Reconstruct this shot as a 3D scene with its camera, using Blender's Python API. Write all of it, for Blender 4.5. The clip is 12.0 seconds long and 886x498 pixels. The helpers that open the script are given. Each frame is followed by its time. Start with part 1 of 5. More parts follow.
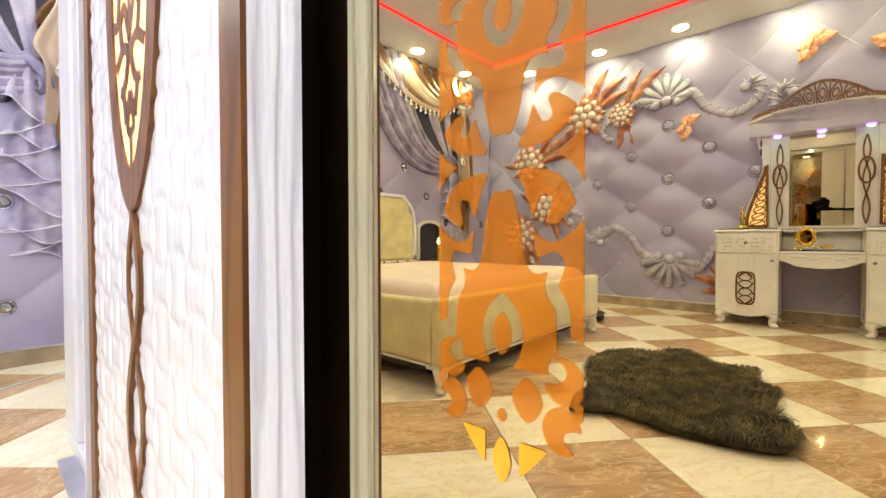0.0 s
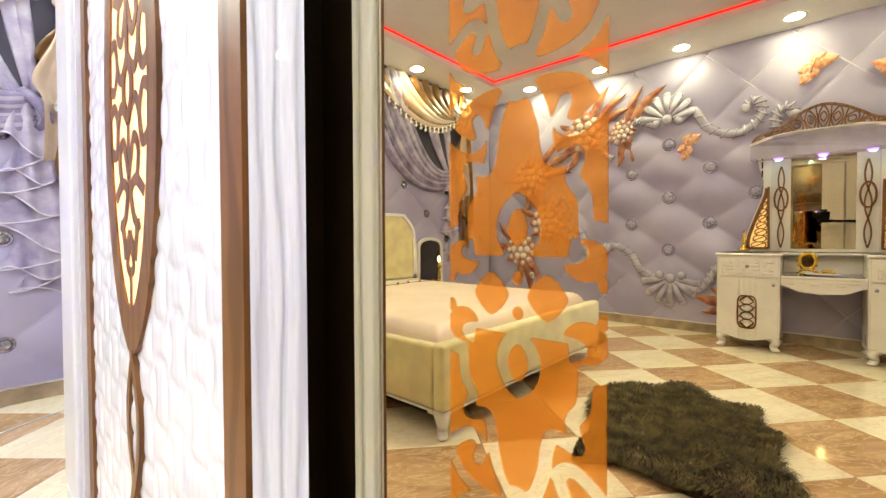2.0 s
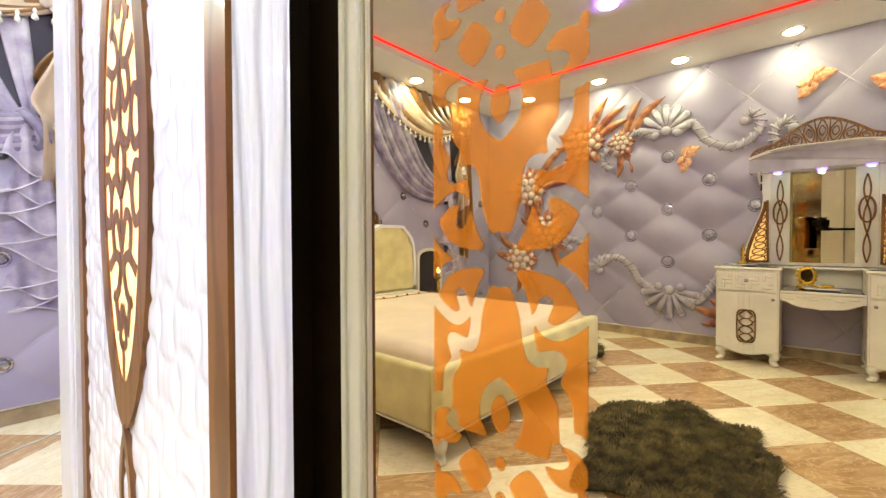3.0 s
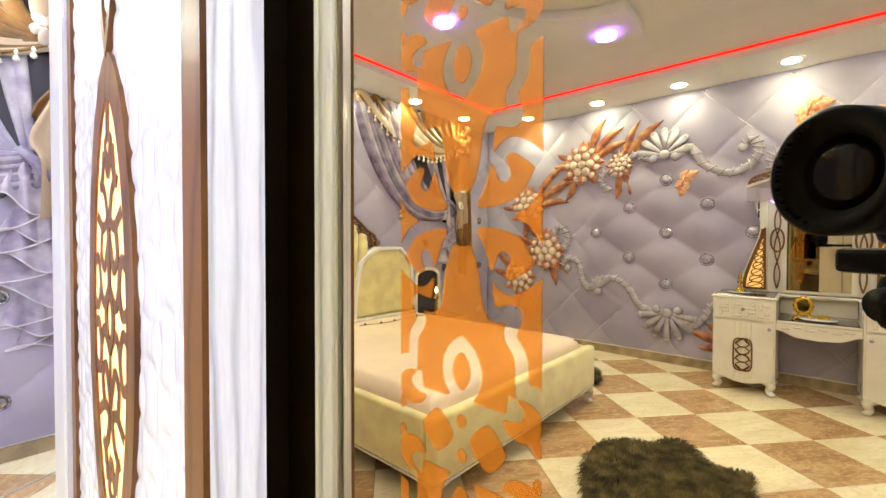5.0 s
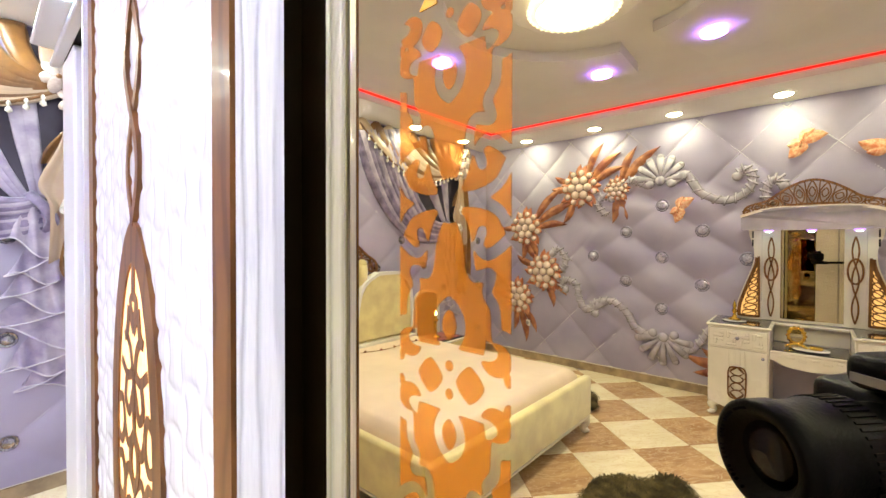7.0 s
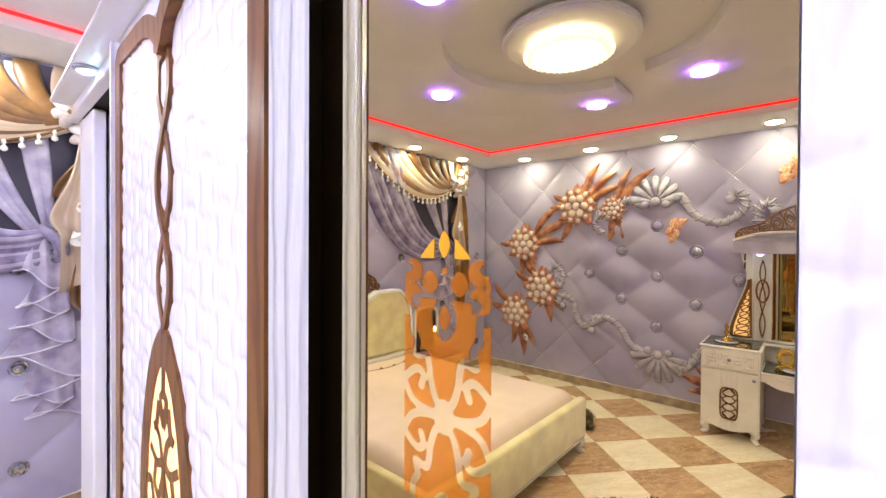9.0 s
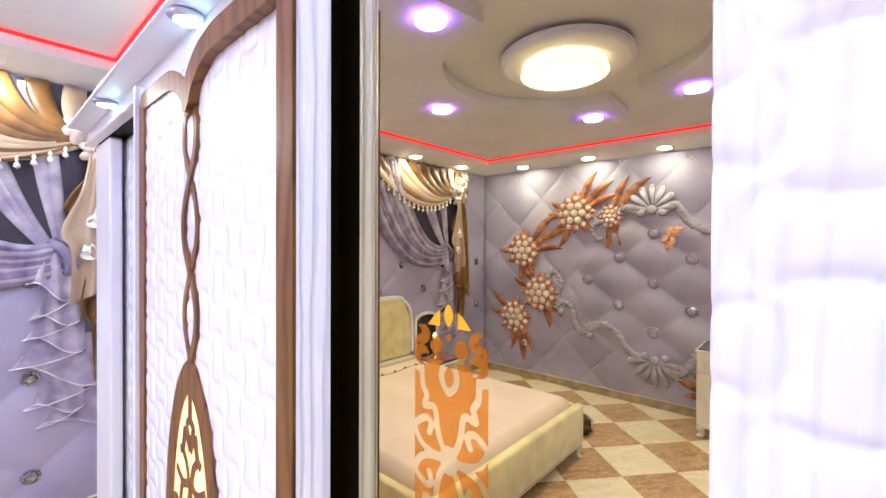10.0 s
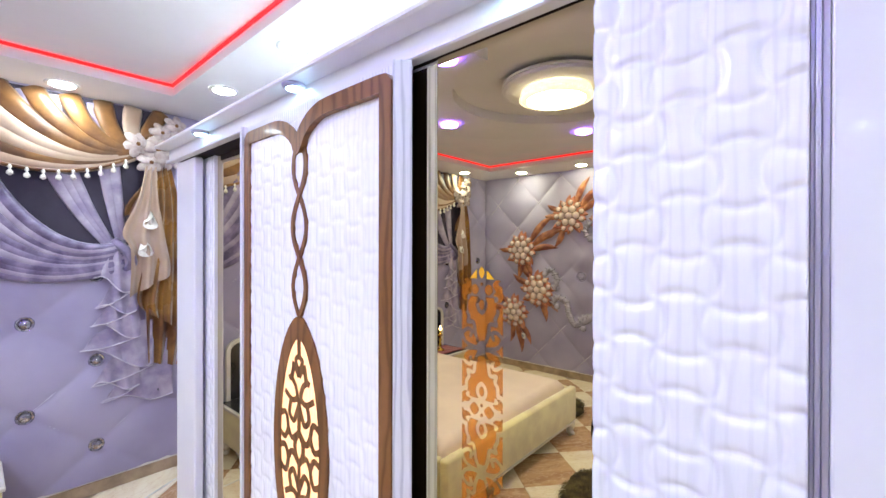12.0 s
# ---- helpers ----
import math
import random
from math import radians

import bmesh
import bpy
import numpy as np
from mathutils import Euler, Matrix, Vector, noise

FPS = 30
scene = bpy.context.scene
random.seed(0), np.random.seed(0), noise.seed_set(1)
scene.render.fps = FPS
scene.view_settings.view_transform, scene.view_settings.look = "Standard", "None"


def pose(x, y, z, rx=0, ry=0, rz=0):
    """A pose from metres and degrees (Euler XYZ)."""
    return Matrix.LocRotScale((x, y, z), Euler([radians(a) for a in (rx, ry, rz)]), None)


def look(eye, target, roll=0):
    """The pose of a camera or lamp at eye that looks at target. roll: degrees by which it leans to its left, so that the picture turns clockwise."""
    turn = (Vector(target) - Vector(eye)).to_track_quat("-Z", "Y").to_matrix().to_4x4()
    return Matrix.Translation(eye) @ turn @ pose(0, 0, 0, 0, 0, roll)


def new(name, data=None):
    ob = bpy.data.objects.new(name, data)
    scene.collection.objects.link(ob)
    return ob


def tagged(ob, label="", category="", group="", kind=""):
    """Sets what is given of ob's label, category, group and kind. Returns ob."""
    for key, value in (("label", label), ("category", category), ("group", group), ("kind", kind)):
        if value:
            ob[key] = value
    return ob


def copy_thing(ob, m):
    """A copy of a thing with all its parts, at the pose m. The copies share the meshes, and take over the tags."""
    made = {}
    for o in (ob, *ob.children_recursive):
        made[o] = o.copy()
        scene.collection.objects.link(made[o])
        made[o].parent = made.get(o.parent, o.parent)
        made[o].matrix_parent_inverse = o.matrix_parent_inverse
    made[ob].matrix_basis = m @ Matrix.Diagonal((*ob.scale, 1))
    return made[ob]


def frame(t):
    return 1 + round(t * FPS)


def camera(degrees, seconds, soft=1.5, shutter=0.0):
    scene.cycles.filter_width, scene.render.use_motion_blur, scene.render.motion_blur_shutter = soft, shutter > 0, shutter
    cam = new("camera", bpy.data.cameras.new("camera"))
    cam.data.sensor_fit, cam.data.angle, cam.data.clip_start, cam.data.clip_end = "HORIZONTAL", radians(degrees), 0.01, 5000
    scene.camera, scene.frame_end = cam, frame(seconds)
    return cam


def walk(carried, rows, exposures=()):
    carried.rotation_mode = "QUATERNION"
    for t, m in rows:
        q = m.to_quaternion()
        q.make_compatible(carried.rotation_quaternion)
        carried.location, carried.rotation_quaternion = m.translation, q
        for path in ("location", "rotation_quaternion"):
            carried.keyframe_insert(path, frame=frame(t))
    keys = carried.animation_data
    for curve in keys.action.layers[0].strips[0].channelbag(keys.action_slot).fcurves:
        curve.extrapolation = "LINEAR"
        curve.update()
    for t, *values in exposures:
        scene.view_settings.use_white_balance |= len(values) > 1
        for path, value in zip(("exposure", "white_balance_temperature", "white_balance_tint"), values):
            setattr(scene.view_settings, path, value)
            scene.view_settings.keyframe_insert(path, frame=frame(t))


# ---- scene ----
cam = camera(93.7, 12.0)
PATH = [
    (0, (0.058, -0.209, 0.706), (-1.271, 1.285, 0.668), -0.1),
    (0.5, (0.055, -0.21, 0.753), (-1.273, 1.285, 0.713), -0.1),
    (1, (0.049, -0.208, 0.808), (-1.278, 1.287, 0.767), -0.2),
    (1.5, (0.046, -0.207, 0.854), (-1.282, 1.288, 0.812), -0.2),
    (2, (0.044, -0.204, 0.911), (-1.284, 1.291, 0.87), -0.2),
    (2.5, (0.048, -0.202, 0.959), (-1.281, 1.292, 0.922), -0.2),
    (3, (0.05, -0.195, 1.015), (-1.279, 1.3, 0.981), -0.2),
    (5, (0.068, -0.183, 1.243), (-1.261, 1.311, 1.207), 0.1),
    (5.5, (0.077, -0.185, 1.298), (-1.253, 1.309, 1.263), 0.1),
    (6, (0.086, -0.197, 1.366), (-1.242, 1.298, 1.335), 0.0),
    (6.5, (0.096, -0.206, 1.421), (-1.232, 1.289, 1.392), 0.1),
    (7, (0.109, -0.22, 1.477), (-1.219, 1.274, 1.452), 0.1),
    (9, (0.162, -0.276, 1.66), (-1.164, 1.221, 1.642), 0.3),
    (9.5, (0.181, -0.295, 1.696), (-1.143, 1.205, 1.68), 0.4),
    (10, (0.204, -0.332, 1.734), (-1.121, 1.167, 1.72), 0.2),
    (10.5, (0.245, -0.384, 1.752), (-1.081, 1.113, 1.741), 0.1),
    (11, (0.307, -0.463, 1.759), (-1.017, 1.036, 1.749), 0.2),
    (11.5, (0.355, -0.546, 1.744), (-0.968, 0.954, 1.735), 0.2),
    (12, (0.415, -0.683, 1.711), (-0.905, 0.819, 1.705), 0.1),
]
walk(cam, [(t, look(eye, target, roll)) for t, eye, target, roll in PATH],
     [(0, 1.06, 7330, -9), (6, 1.05, 7130, -9), (9, 0.86, 6720, 2), (10.5, 0.76, 6430, 0), (12, 0.56, 6220, -1)])

# ---- world and exposure ----
world = bpy.data.worlds.new("world")
scene.world = world
world.use_nodes = True
world.node_tree.nodes["Background"].inputs[0].default_value = (0.9, 0.85, 1.0, 1)
world.node_tree.nodes["Background"].inputs[1].default_value = 0.02

# ---- room plan (metres; the wardrobe's mirror stands in the plane y = 0) ----
XW, XE, YS, YN = -3.305, 1.75, -4.535, 0.80
Z_SOFFIT, Z_CEIL = 2.735, 2.812
LED_X0, LED_X1, LED_Y0, LED_Y1 = -2.82, 1.27, -3.947, 0.225


# ---- materials ----
def mat(name, color, rough=0.5, metal=0.0, var=0.12, scale=6.0, bump=0.15, bump_scale=60.0, coat=0.0, sheen=0.0,
        stretch=(1, 1, 1), color2=None, spec=0.5, random_tint=0.0, bump_dist=0.004):
    """A surface with colour variation at two scales, uneven gloss and fine relief."""
    m = bpy.data.materials.new(name)
    m.use_nodes = True
    nt = m.node_tree
    n, l = nt.nodes, nt.links
    b = n["Principled BSDF"]
    b.inputs["Metallic"].default_value = metal
    b.inputs["Coat Weight"].default_value = coat
    b.inputs["Coat Roughness"].default_value = 0.08
    b.inputs["Sheen Weight"].default_value = sheen
    b.inputs["Specular IOR Level"].default_value = spec
    tc = n.new("ShaderNodeTexCoord")
    mp = n.new("ShaderNodeMapping")
    mp.inputs["Scale"].default_value = stretch
    l.new(tc.outputs["Object"], mp.inputs["Vector"])
    n1 = n.new("ShaderNodeTexNoise")
    n1.inputs["Scale"].default_value, n1.inputs["Detail"].default_value = scale, 5
    l.new(mp.outputs[0], n1.inputs["Vector"])
    n2 = n.new("ShaderNodeTexNoise")
    n2.inputs["Scale"].default_value, n2.inputs["Detail"].default_value = bump_scale, 3
    l.new(mp.outputs[0], n2.inputs["Vector"])
    mix = n.new("ShaderNodeMix")
    mix.data_type = "RGBA"
    c2 = color2 or tuple(max(0.0, c * (1 - 2.2 * var)) for c in color)
    mix.inputs[6].default_value = (*color, 1)
    mix.inputs[7].default_value = (*c2, 1)
    ramp = n.new("ShaderNodeMapRange")
    ramp.inputs[1].default_value, ramp.inputs[2].default_value = 0.35, 0.68
    l.new(n1.outputs[0], ramp.inputs[0])
    add = n.new("ShaderNodeMath")
    add.operation = "MULTIPLY_ADD"
    l.new(n2.outputs[0], add.inputs[0])
    add.inputs[1].default_value = 0.25
    l.new(ramp.outputs[0], add.inputs[2])
    l.new(add.outputs[0], mix.inputs[0])
    out = mix.outputs[2]
    if random_tint:
        oi = n.new("ShaderNodeObjectInfo")
        hsv = n.new("ShaderNodeHueSaturation")
        mr = n.new("ShaderNodeMapRange")
        mr.inputs[3].default_value, mr.inputs[4].default_value = 1 - random_tint, 1 + random_tint
        l.new(oi.outputs["Random"], mr.inputs[0])
        l.new(mr.outputs[0], hsv.inputs["Value"])
        l.new(out, hsv.inputs["Color"])
        out = hsv.outputs[0]
    l.new(out, b.inputs["Base Color"])
    rr = n.new("ShaderNodeMapRange")
    rr.inputs[3].default_value, rr.inputs[4].default_value = max(0.02, rough * 0.8), min(1, rough * 1.25)
    l.new(n1.outputs[0], rr.inputs[0])
    l.new(rr.outputs[0], b.inputs["Roughness"])
    if bump:
        bp = n.new("ShaderNodeBump")
        bp.inputs["Strength"].default_value, bp.inputs["Distance"].default_value = bump, bump_dist
        l.new(n2.outputs[0], bp.inputs["Height"])
        l.new(bp.outputs[0], b.inputs["Normal"])
    return m


def glow(name, color, strength, vary=0.0, scale=30.0):
    m = bpy.data.materials.new(name)
    m.use_nodes = True
    nt = m.node_tree
    b = nt.nodes["Principled BSDF"]
    b.inputs["Base Color"].default_value = (*color, 1)
    b.inputs["Emission Color"].default_value = (*color, 1)
    b.inputs["Emission Strength"].default_value = strength
    if vary:
        tx = nt.nodes.new("ShaderNodeTexNoise")
        tx.inputs["Scale"].default_value = scale
        mr = nt.nodes.new("ShaderNodeMapRange")
        mr.inputs[1].default_value, mr.inputs[2].default_value = 0.3, 0.7
        mr.inputs[3].default_value, mr.inputs[4].default_value = strength * (1 - vary), strength * (1 + vary)
        nt.links.new(tx.outputs[0], mr.inputs[0])
        nt.links.new(mr.outputs[0], b.inputs["Emission Strength"])
    return m


def grain(name, color, color2, rough, lines=38.0, bump=0.5, coat=0.0, stretch=(1, 1, 0.05), warp=3.0, spec=0.5):
    """Wood with long growth lines along z."""
    m = bpy.data.materials.new(name)
    m.use_nodes = True
    n, l = m.node_tree.nodes, m.node_tree.links
    b = n["Principled BSDF"]
    b.inputs["Roughness"].default_value = rough
    b.inputs["Coat Weight"].default_value = coat
    b.inputs["Specular IOR Level"].default_value = spec
    tc = n.new("ShaderNodeTexCoord")
    mp = n.new("ShaderNodeMapping")
    mp.inputs["Scale"].default_value = stretch
    l.new(tc.outputs["Object"], mp.inputs["Vector"])
    w = n.new("ShaderNodeTexWave")
    w.wave_type, w.bands_direction = "BANDS", "X"
    w.inputs["Scale"].default_value, w.inputs["Distortion"].default_value = lines, warp
    w.inputs["Detail"].default_value, w.inputs["Detail Scale"].default_value = 2.0, 1.2
    l.new(mp.outputs[0], w.inputs["Vector"])
    ns = n.new("ShaderNodeTexNoise")
    ns.inputs["Scale"].default_value, ns.inputs["Detail"].default_value = 300.0, 4
    l.new(mp.outputs[0], ns.inputs["Vector"])
    big = n.new("ShaderNodeTexNoise")
    big.inputs["Scale"].default_value = 4.0
    l.new(tc.outputs["Object"], big.inputs["Vector"])
    sm = n.new("ShaderNodeMath")
    sm.operation = "MULTIPLY_ADD"
    l.new(ns.outputs[0], sm.inputs[0])
    sm.inputs[1].default_value = 0.55
    pw = n.new("ShaderNodeMath")
    pw.operation = "POWER"
    l.new(w.outputs["Fac"], pw.inputs[0])
    pw.inputs[1].default_value = 4.0
    l.new(pw.outputs[0], sm.inputs[2])
    sc = n.new("ShaderNodeMath")
    sc.operation = "MULTIPLY"
    sc.use_clamp = True
    l.new(sm.outputs[0], sc.inputs[0])
    bg = n.new("ShaderNodeMath")
    bg.operation = "MULTIPLY"
    bg.inputs[1].default_value = 1.9
    l.new(big.outputs[0], bg.inputs[0])
    l.new(bg.outputs[0], sc.inputs[1])
    mix = n.new("ShaderNodeMix")
    mix.data_type = "RGBA"
    mix.inputs[6].default_value, mix.inputs[7].default_value = (*color, 1), (*color2, 1)
    l.new(sc.outputs[0], mix.inputs[0])
    l.new(mix.outputs[2], b.inputs["Base Color"])
    bp = n.new("ShaderNodeBump")
    bp.inputs["Strength"].default_value, bp.inputs["Distance"].default_value = bump, 0.002
    bp.invert = True
    l.new(sm.outputs[0], bp.inputs["Height"])
    l.new(bp.outputs[0], b.inputs["Normal"])
    return m


def marble(name, base, vein, dark, rough=0.07):
    """Polished tile stone: cloudy, with wispy veins that run differently in each tile."""
    m = bpy.data.materials.new(name)
    m.use_nodes = True
    n, l = m.node_tree.nodes, m.node_tree.links
    b = n["Principled BSDF"]
    b.inputs["Roughness"].default_value = rough
    tc = n.new("ShaderNodeTexCoord")
    oi = n.new("ShaderNodeObjectInfo")
    off = n.new("ShaderNodeVectorMath")
    off.operation = "MULTIPLY_ADD"
    cmb = n.new("ShaderNodeCombineXYZ")
    for k in range(3):
        l.new(oi.outputs["Random"], cmb.inputs[k])
    l.new(cmb.outputs[0], off.inputs[0])
    off.inputs[1].default_value = (37, 53, 11)
    l.new(tc.outputs["Object"], off.inputs[2])
    mp = n.new("ShaderNodeMapping")
    mp.inputs["Scale"].default_value = (1.0, 2.6, 1.0)
    mp.inputs["Rotation"].default_value = (0, 0, 0.5)
    l.new(off.outputs[0], mp.inputs["Vector"])
    n1 = n.new("ShaderNodeTexNoise")
    n1.inputs["Scale"].default_value, n1.inputs["Detail"].default_value, n1.inputs["Distortion"].default_value = 3.2, 8, 1.2
    l.new(mp.outputs[0], n1.inputs["Vector"])
    n2 = n.new("ShaderNodeTexNoise")
    n2.inputs["Scale"].default_value, n2.inputs["Detail"].default_value, n2.inputs["Distortion"].default_value = 5.0, 6, 2.0
    l.new(mp.outputs[0], n2.inputs["Vector"])
    ramp = n.new("ShaderNodeValToRGB")
    ramp.color_ramp.elements[0].position, ramp.color_ramp.elements[0].color = 0.32, (*dark, 1)
    ramp.color_ramp.elements[1].position, ramp.color_ramp.elements[1].color = 0.62, (*base, 1)
    l.new(n1.outputs[0], ramp.inputs[0])
    vr = n.new("ShaderNodeMapRange")
    sub = n.new("ShaderNodeMath")
    sub.operation = "SUBTRACT"
    l.new(n2.outputs[0], sub.inputs[0])
    sub.inputs[1].default_value = 0.5
    ab = n.new("ShaderNodeMath")
    ab.operation = "ABSOLUTE"
    l.new(sub.outputs[0], ab.inputs[0])
    l.new(ab.outputs[0], vr.inputs[0])
    vr.inputs[1].default_value, vr.inputs[2].default_value, vr.inputs[3].default_value, vr.inputs[4].default_value = 0.0, 0.035, 0.6, 0.0
    mix = n.new("ShaderNodeMix")
    mix.data_type = "RGBA"
    l.new(vr.outputs[0], mix.inputs[0])
    l.new(ramp.outputs[0], mix.inputs[6])
    mix.inputs[7].default_value = (*vein, 1)
    l.new(mix.outputs[2], b.inputs["Base Color"])
    return m


M_WHITE = grain("white_grained_lacquer", (0.85, 0.845, 0.86), (0.60, 0.60, 0.63), 0.34, lines=26, bump=0.5, coat=0.15, stretch=(1, 1, 0.10), warp=5.0)
M_PAINT = mat("white_lacquer", (0.80, 0.79, 0.81), 0.32, var=0.03, scale=3, bump=0.05, coat=0.2)
# olive grain: colour of the white door edge as reflected in bronze glass
M_OLIVE = grain("pale_edge_reflection", (0.56, 0.51, 0.34), (0.36, 0.32, 0.19), 0.35, lines=16, bump=0.5)
M_RELIEF = grain("white_relief_lacquer", (0.88, 0.875, 0.89), (0.80, 0.795, 0.815), 0.25, lines=17, bump=0.05, coat=0.35, stretch=(1, 1, 0.12), warp=9.0)
M_TRIM = grain("walnut_trim", (0.235, 0.100, 0.030), (0.125, 0.048, 0.012), 0.36, lines=9, bump=0.03, coat=0.04, stretch=(1, 1, 0.25), warp=12.0, spec=0.34)
# near-black for track and edge profile, also for shade behind the carved door
M_DARK = mat("dark_profile_and_gap_shade", (0.010, 0.005, 0.001), 0.38, 0.0, bump=0.05, spec=0.08)
M_STEEL = mat("satin_aluminium_profile", (0.52, 0.50, 0.60), 0.35, 0.5, bump=0.05, stretch=(1, 1, 0.05))
M_MIRROR = mat("bronze_tinted_mirror", (0.580, 0.497, 0.325), 0.0, 1.0, var=0.0, bump=0.0)
M_MIRROR.node_tree.nodes["Principled BSDF"].inputs["Roughness"].default_value = 0.0
for _l in list(M_MIRROR.node_tree.links):
    if _l.to_socket.name == "Roughness":
        M_MIRROR.node_tree.links.remove(_l)
M_MIRROR.node_tree.nodes["Principled BSDF"].inputs["Roughness"].default_value = 0.0
M_FILM = mat("orange_film", (0.93, 0.31, 0.020), 0.35, 0.0, var=0.06, scale=4, bump=0.0, spec=0.3)
_n, _k = M_FILM.node_tree.nodes, M_FILM.node_tree.links
_see = _n.new("ShaderNodeBsdfTransparent")
_see.inputs[0].default_value = (1.0, 0.74, 0.48, 1)
_mx = _n.new("ShaderNodeMixShader")
_mx.inputs[0].default_value = 0.67
_out = [q for q in _n if q.type == "OUTPUT_MATERIAL"][0]
_k.new(_n["Principled BSDF"].outputs[0], _mx.inputs[1])
_k.new(_see.outputs[0], _mx.inputs[2])
_k.new(_mx.outputs[0], _out.inputs[0])
M_FILM_Y = mat("yellow_film", (0.95, 0.50, 0.03), 0.2, 0.1, var=0.08, scale=9, bump=0.02)
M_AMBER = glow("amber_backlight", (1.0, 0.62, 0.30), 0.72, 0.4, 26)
M_PLASTER = mat("ceiling_plaster", (0.80, 0.79, 0.785), 0.7, var=0.03, scale=2, bump=0.08, bump_scale=120)
M_WALL = mat("lilac_wallpaper", (0.47, 0.42, 0.53), 0.42, var=0.10, scale=1.6, bump=0.12, bump_scale=240, color2=(0.37, 0.33, 0.44))
M_TUFT = mat("lilac_satin_print", (0.455, 0.415, 0.545), 0.38, var=0.12, scale=1.4, bump=0.1, bump_scale=200, color2=(0.315, 0.28, 0.405), sheen=0.2)
M_SCROLL = mat("pearl_grey_print", (0.485, 0.445, 0.525), 0.45, var=0.12, scale=14, bump=0.12, bump_scale=90)
M_CRYSTAL = mat("crystal_button", (0.60, 0.56, 0.72), 0.12, 0.30, var=0.25, scale=60, bump=0.3, bump_scale=120)
M_CHROME = mat("faceted_chrome_button", (0.72, 0.71, 0.76), 0.10, 1.0, var=0.3, scale=50, bump=0.4, bump_scale=70)
M_PEARL = mat("peach_pearl", (0.80, 0.62, 0.52), 0.22, 0.1, var=0.12, scale=30, coat=0.4)
M_PETAL = mat("coral_petal", (0.60, 0.27, 0.15), 0.4, var=0.25, scale=22, color2=(0.42, 0.12, 0.05))
M_LEAF = mat("copper_leaf", (0.52, 0.225, 0.095), 0.42, 0.1, var=0.25, scale=11, color2=(0.20, 0.055, 0.035))
M_FLY = mat("coral_butterfly", (0.82, 0.58, 0.38), 0.5, var=0.3, scale=45, color2=(0.62, 0.20, 0.09))
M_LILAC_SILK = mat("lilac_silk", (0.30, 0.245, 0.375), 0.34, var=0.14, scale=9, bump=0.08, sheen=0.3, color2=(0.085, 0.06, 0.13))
M_PALE_SILK = mat("pale_lilac_silk", (0.48, 0.42, 0.50), 0.36, var=0.12, scale=9, bump=0.08, sheen=0.2, color2=(0.25, 0.205, 0.31))
M_GOLD_SILK = mat("gold_silk", (0.27, 0.12, 0.030), 0.38, 0.0, var=0.22, scale=6, bump=0.08, sheen=0.1, color2=(0.095, 0.036, 0.008))
M_CHAMP_SILK = mat("champagne_silk", (0.44, 0.32, 0.235), 0.38, var=0.14, scale=6, bump=0.08, sheen=0.4, color2=(0.40, 0.27, 0.18))
M_PALE_HEM = mat("pale_hem", (0.62, 0.57, 0.64), 0.4, var=0.06, scale=9, bump=0.04)
M_KNOT = mat("ivory_silk_flower", (0.60, 0.52, 0.47), 0.4, var=0.2, scale=24, color2=(0.42, 0.33, 0.30))
M_AMBER_SILK = mat("amber_silk", (0.36, 0.175, 0.030), 0.28, 0.1, var=0.3, scale=5, bump=0.08, sheen=0.3, color2=(0.13, 0.045, 0.008))
M_DARK_GAP = mat("plum_gap_print", (0.045, 0.034, 0.062), 0.7, var=0.2, scale=3, bump=0.06)
M_IVORY = mat("ivory_petal", (0.80, 0.74, 0.66), 0.4, var=0.1, scale=20)
M_TILE_A = marble("cream_marble_tile", (0.84, 0.74, 0.55), (0.64, 0.47, 0.29), (0.75, 0.62, 0.43))
M_TILE_B = marble("brown_marble_tile", (0.52, 0.325, 0.17), (0.72, 0.54, 0.36), (0.37, 0.205, 0.095))
M_GROUT = mat("grout", (0.36, 0.28, 0.19), 0.8, bump=0.2)
M_SKIRT = mat("beige_skirting_tile", (0.50, 0.37, 0.23), 0.15, var=0.2, scale=8, bump=0.03)
M_VELVET = mat("olive_gold_velvet", (0.78, 0.68, 0.32), 0.7, var=0.14, scale=7, bump=0.25, bump_scale=160, sheen=0.7, color2=(0.60, 0.50, 0.25))
M_SHEET = mat("peach_satin_sheet", (0.80, 0.64, 0.50), 0.42, var=0.05, scale=3, bump=0.1, bump_scale=8, bump_dist=0.02)
M_LACQ = mat("ivory_lacquer", (0.76, 0.71, 0.63), 0.28, var=0.05, scale=5, bump=0.06, coat=0.3)
M_TOPGLASS = mat("dark_glass_top", (0.03, 0.027, 0.025), 0.06, bump=0.0, coat=0.5)
M_FUR = mat("olive_brown_fur", (0.165, 0.118, 0.036), 0.8, var=0.3, scale=14, bump=0.4, bump_scale=200, color2=(0.042, 0.029, 0.010))
M_GOLD = mat("polished_gold", (0.85, 0.55, 0.10), 0.18, 1.0, var=0.1, bump=0.05)
M_RED = mat("crimson_cloth", (0.30, 0.008, 0.012), 0.6, var=0.2, bump=0.2, sheen=0.4)
M_BLACK = mat("black_rubber", (0.0035, 0.0035, 0.004), 0.38, var=0.2, bump=0.15, bump_scale=300, spec=0.12)
M_BLACKGLOSS = mat("black_lens_glass", (0.003, 0.003, 0.006), 0.05, bump=0.0, spec=0.3)
M_PLASTIC = mat("white_plastic", (0.80, 0.79, 0.76), 0.35, bump=0.03)
M_PRINT = mat("grey_print", (0.32, 0.32, 0.33), 0.5, bump=0.0)
M_DOWN = glow("downlight_glow", (0.86, 0.945, 1.0), 158.0)
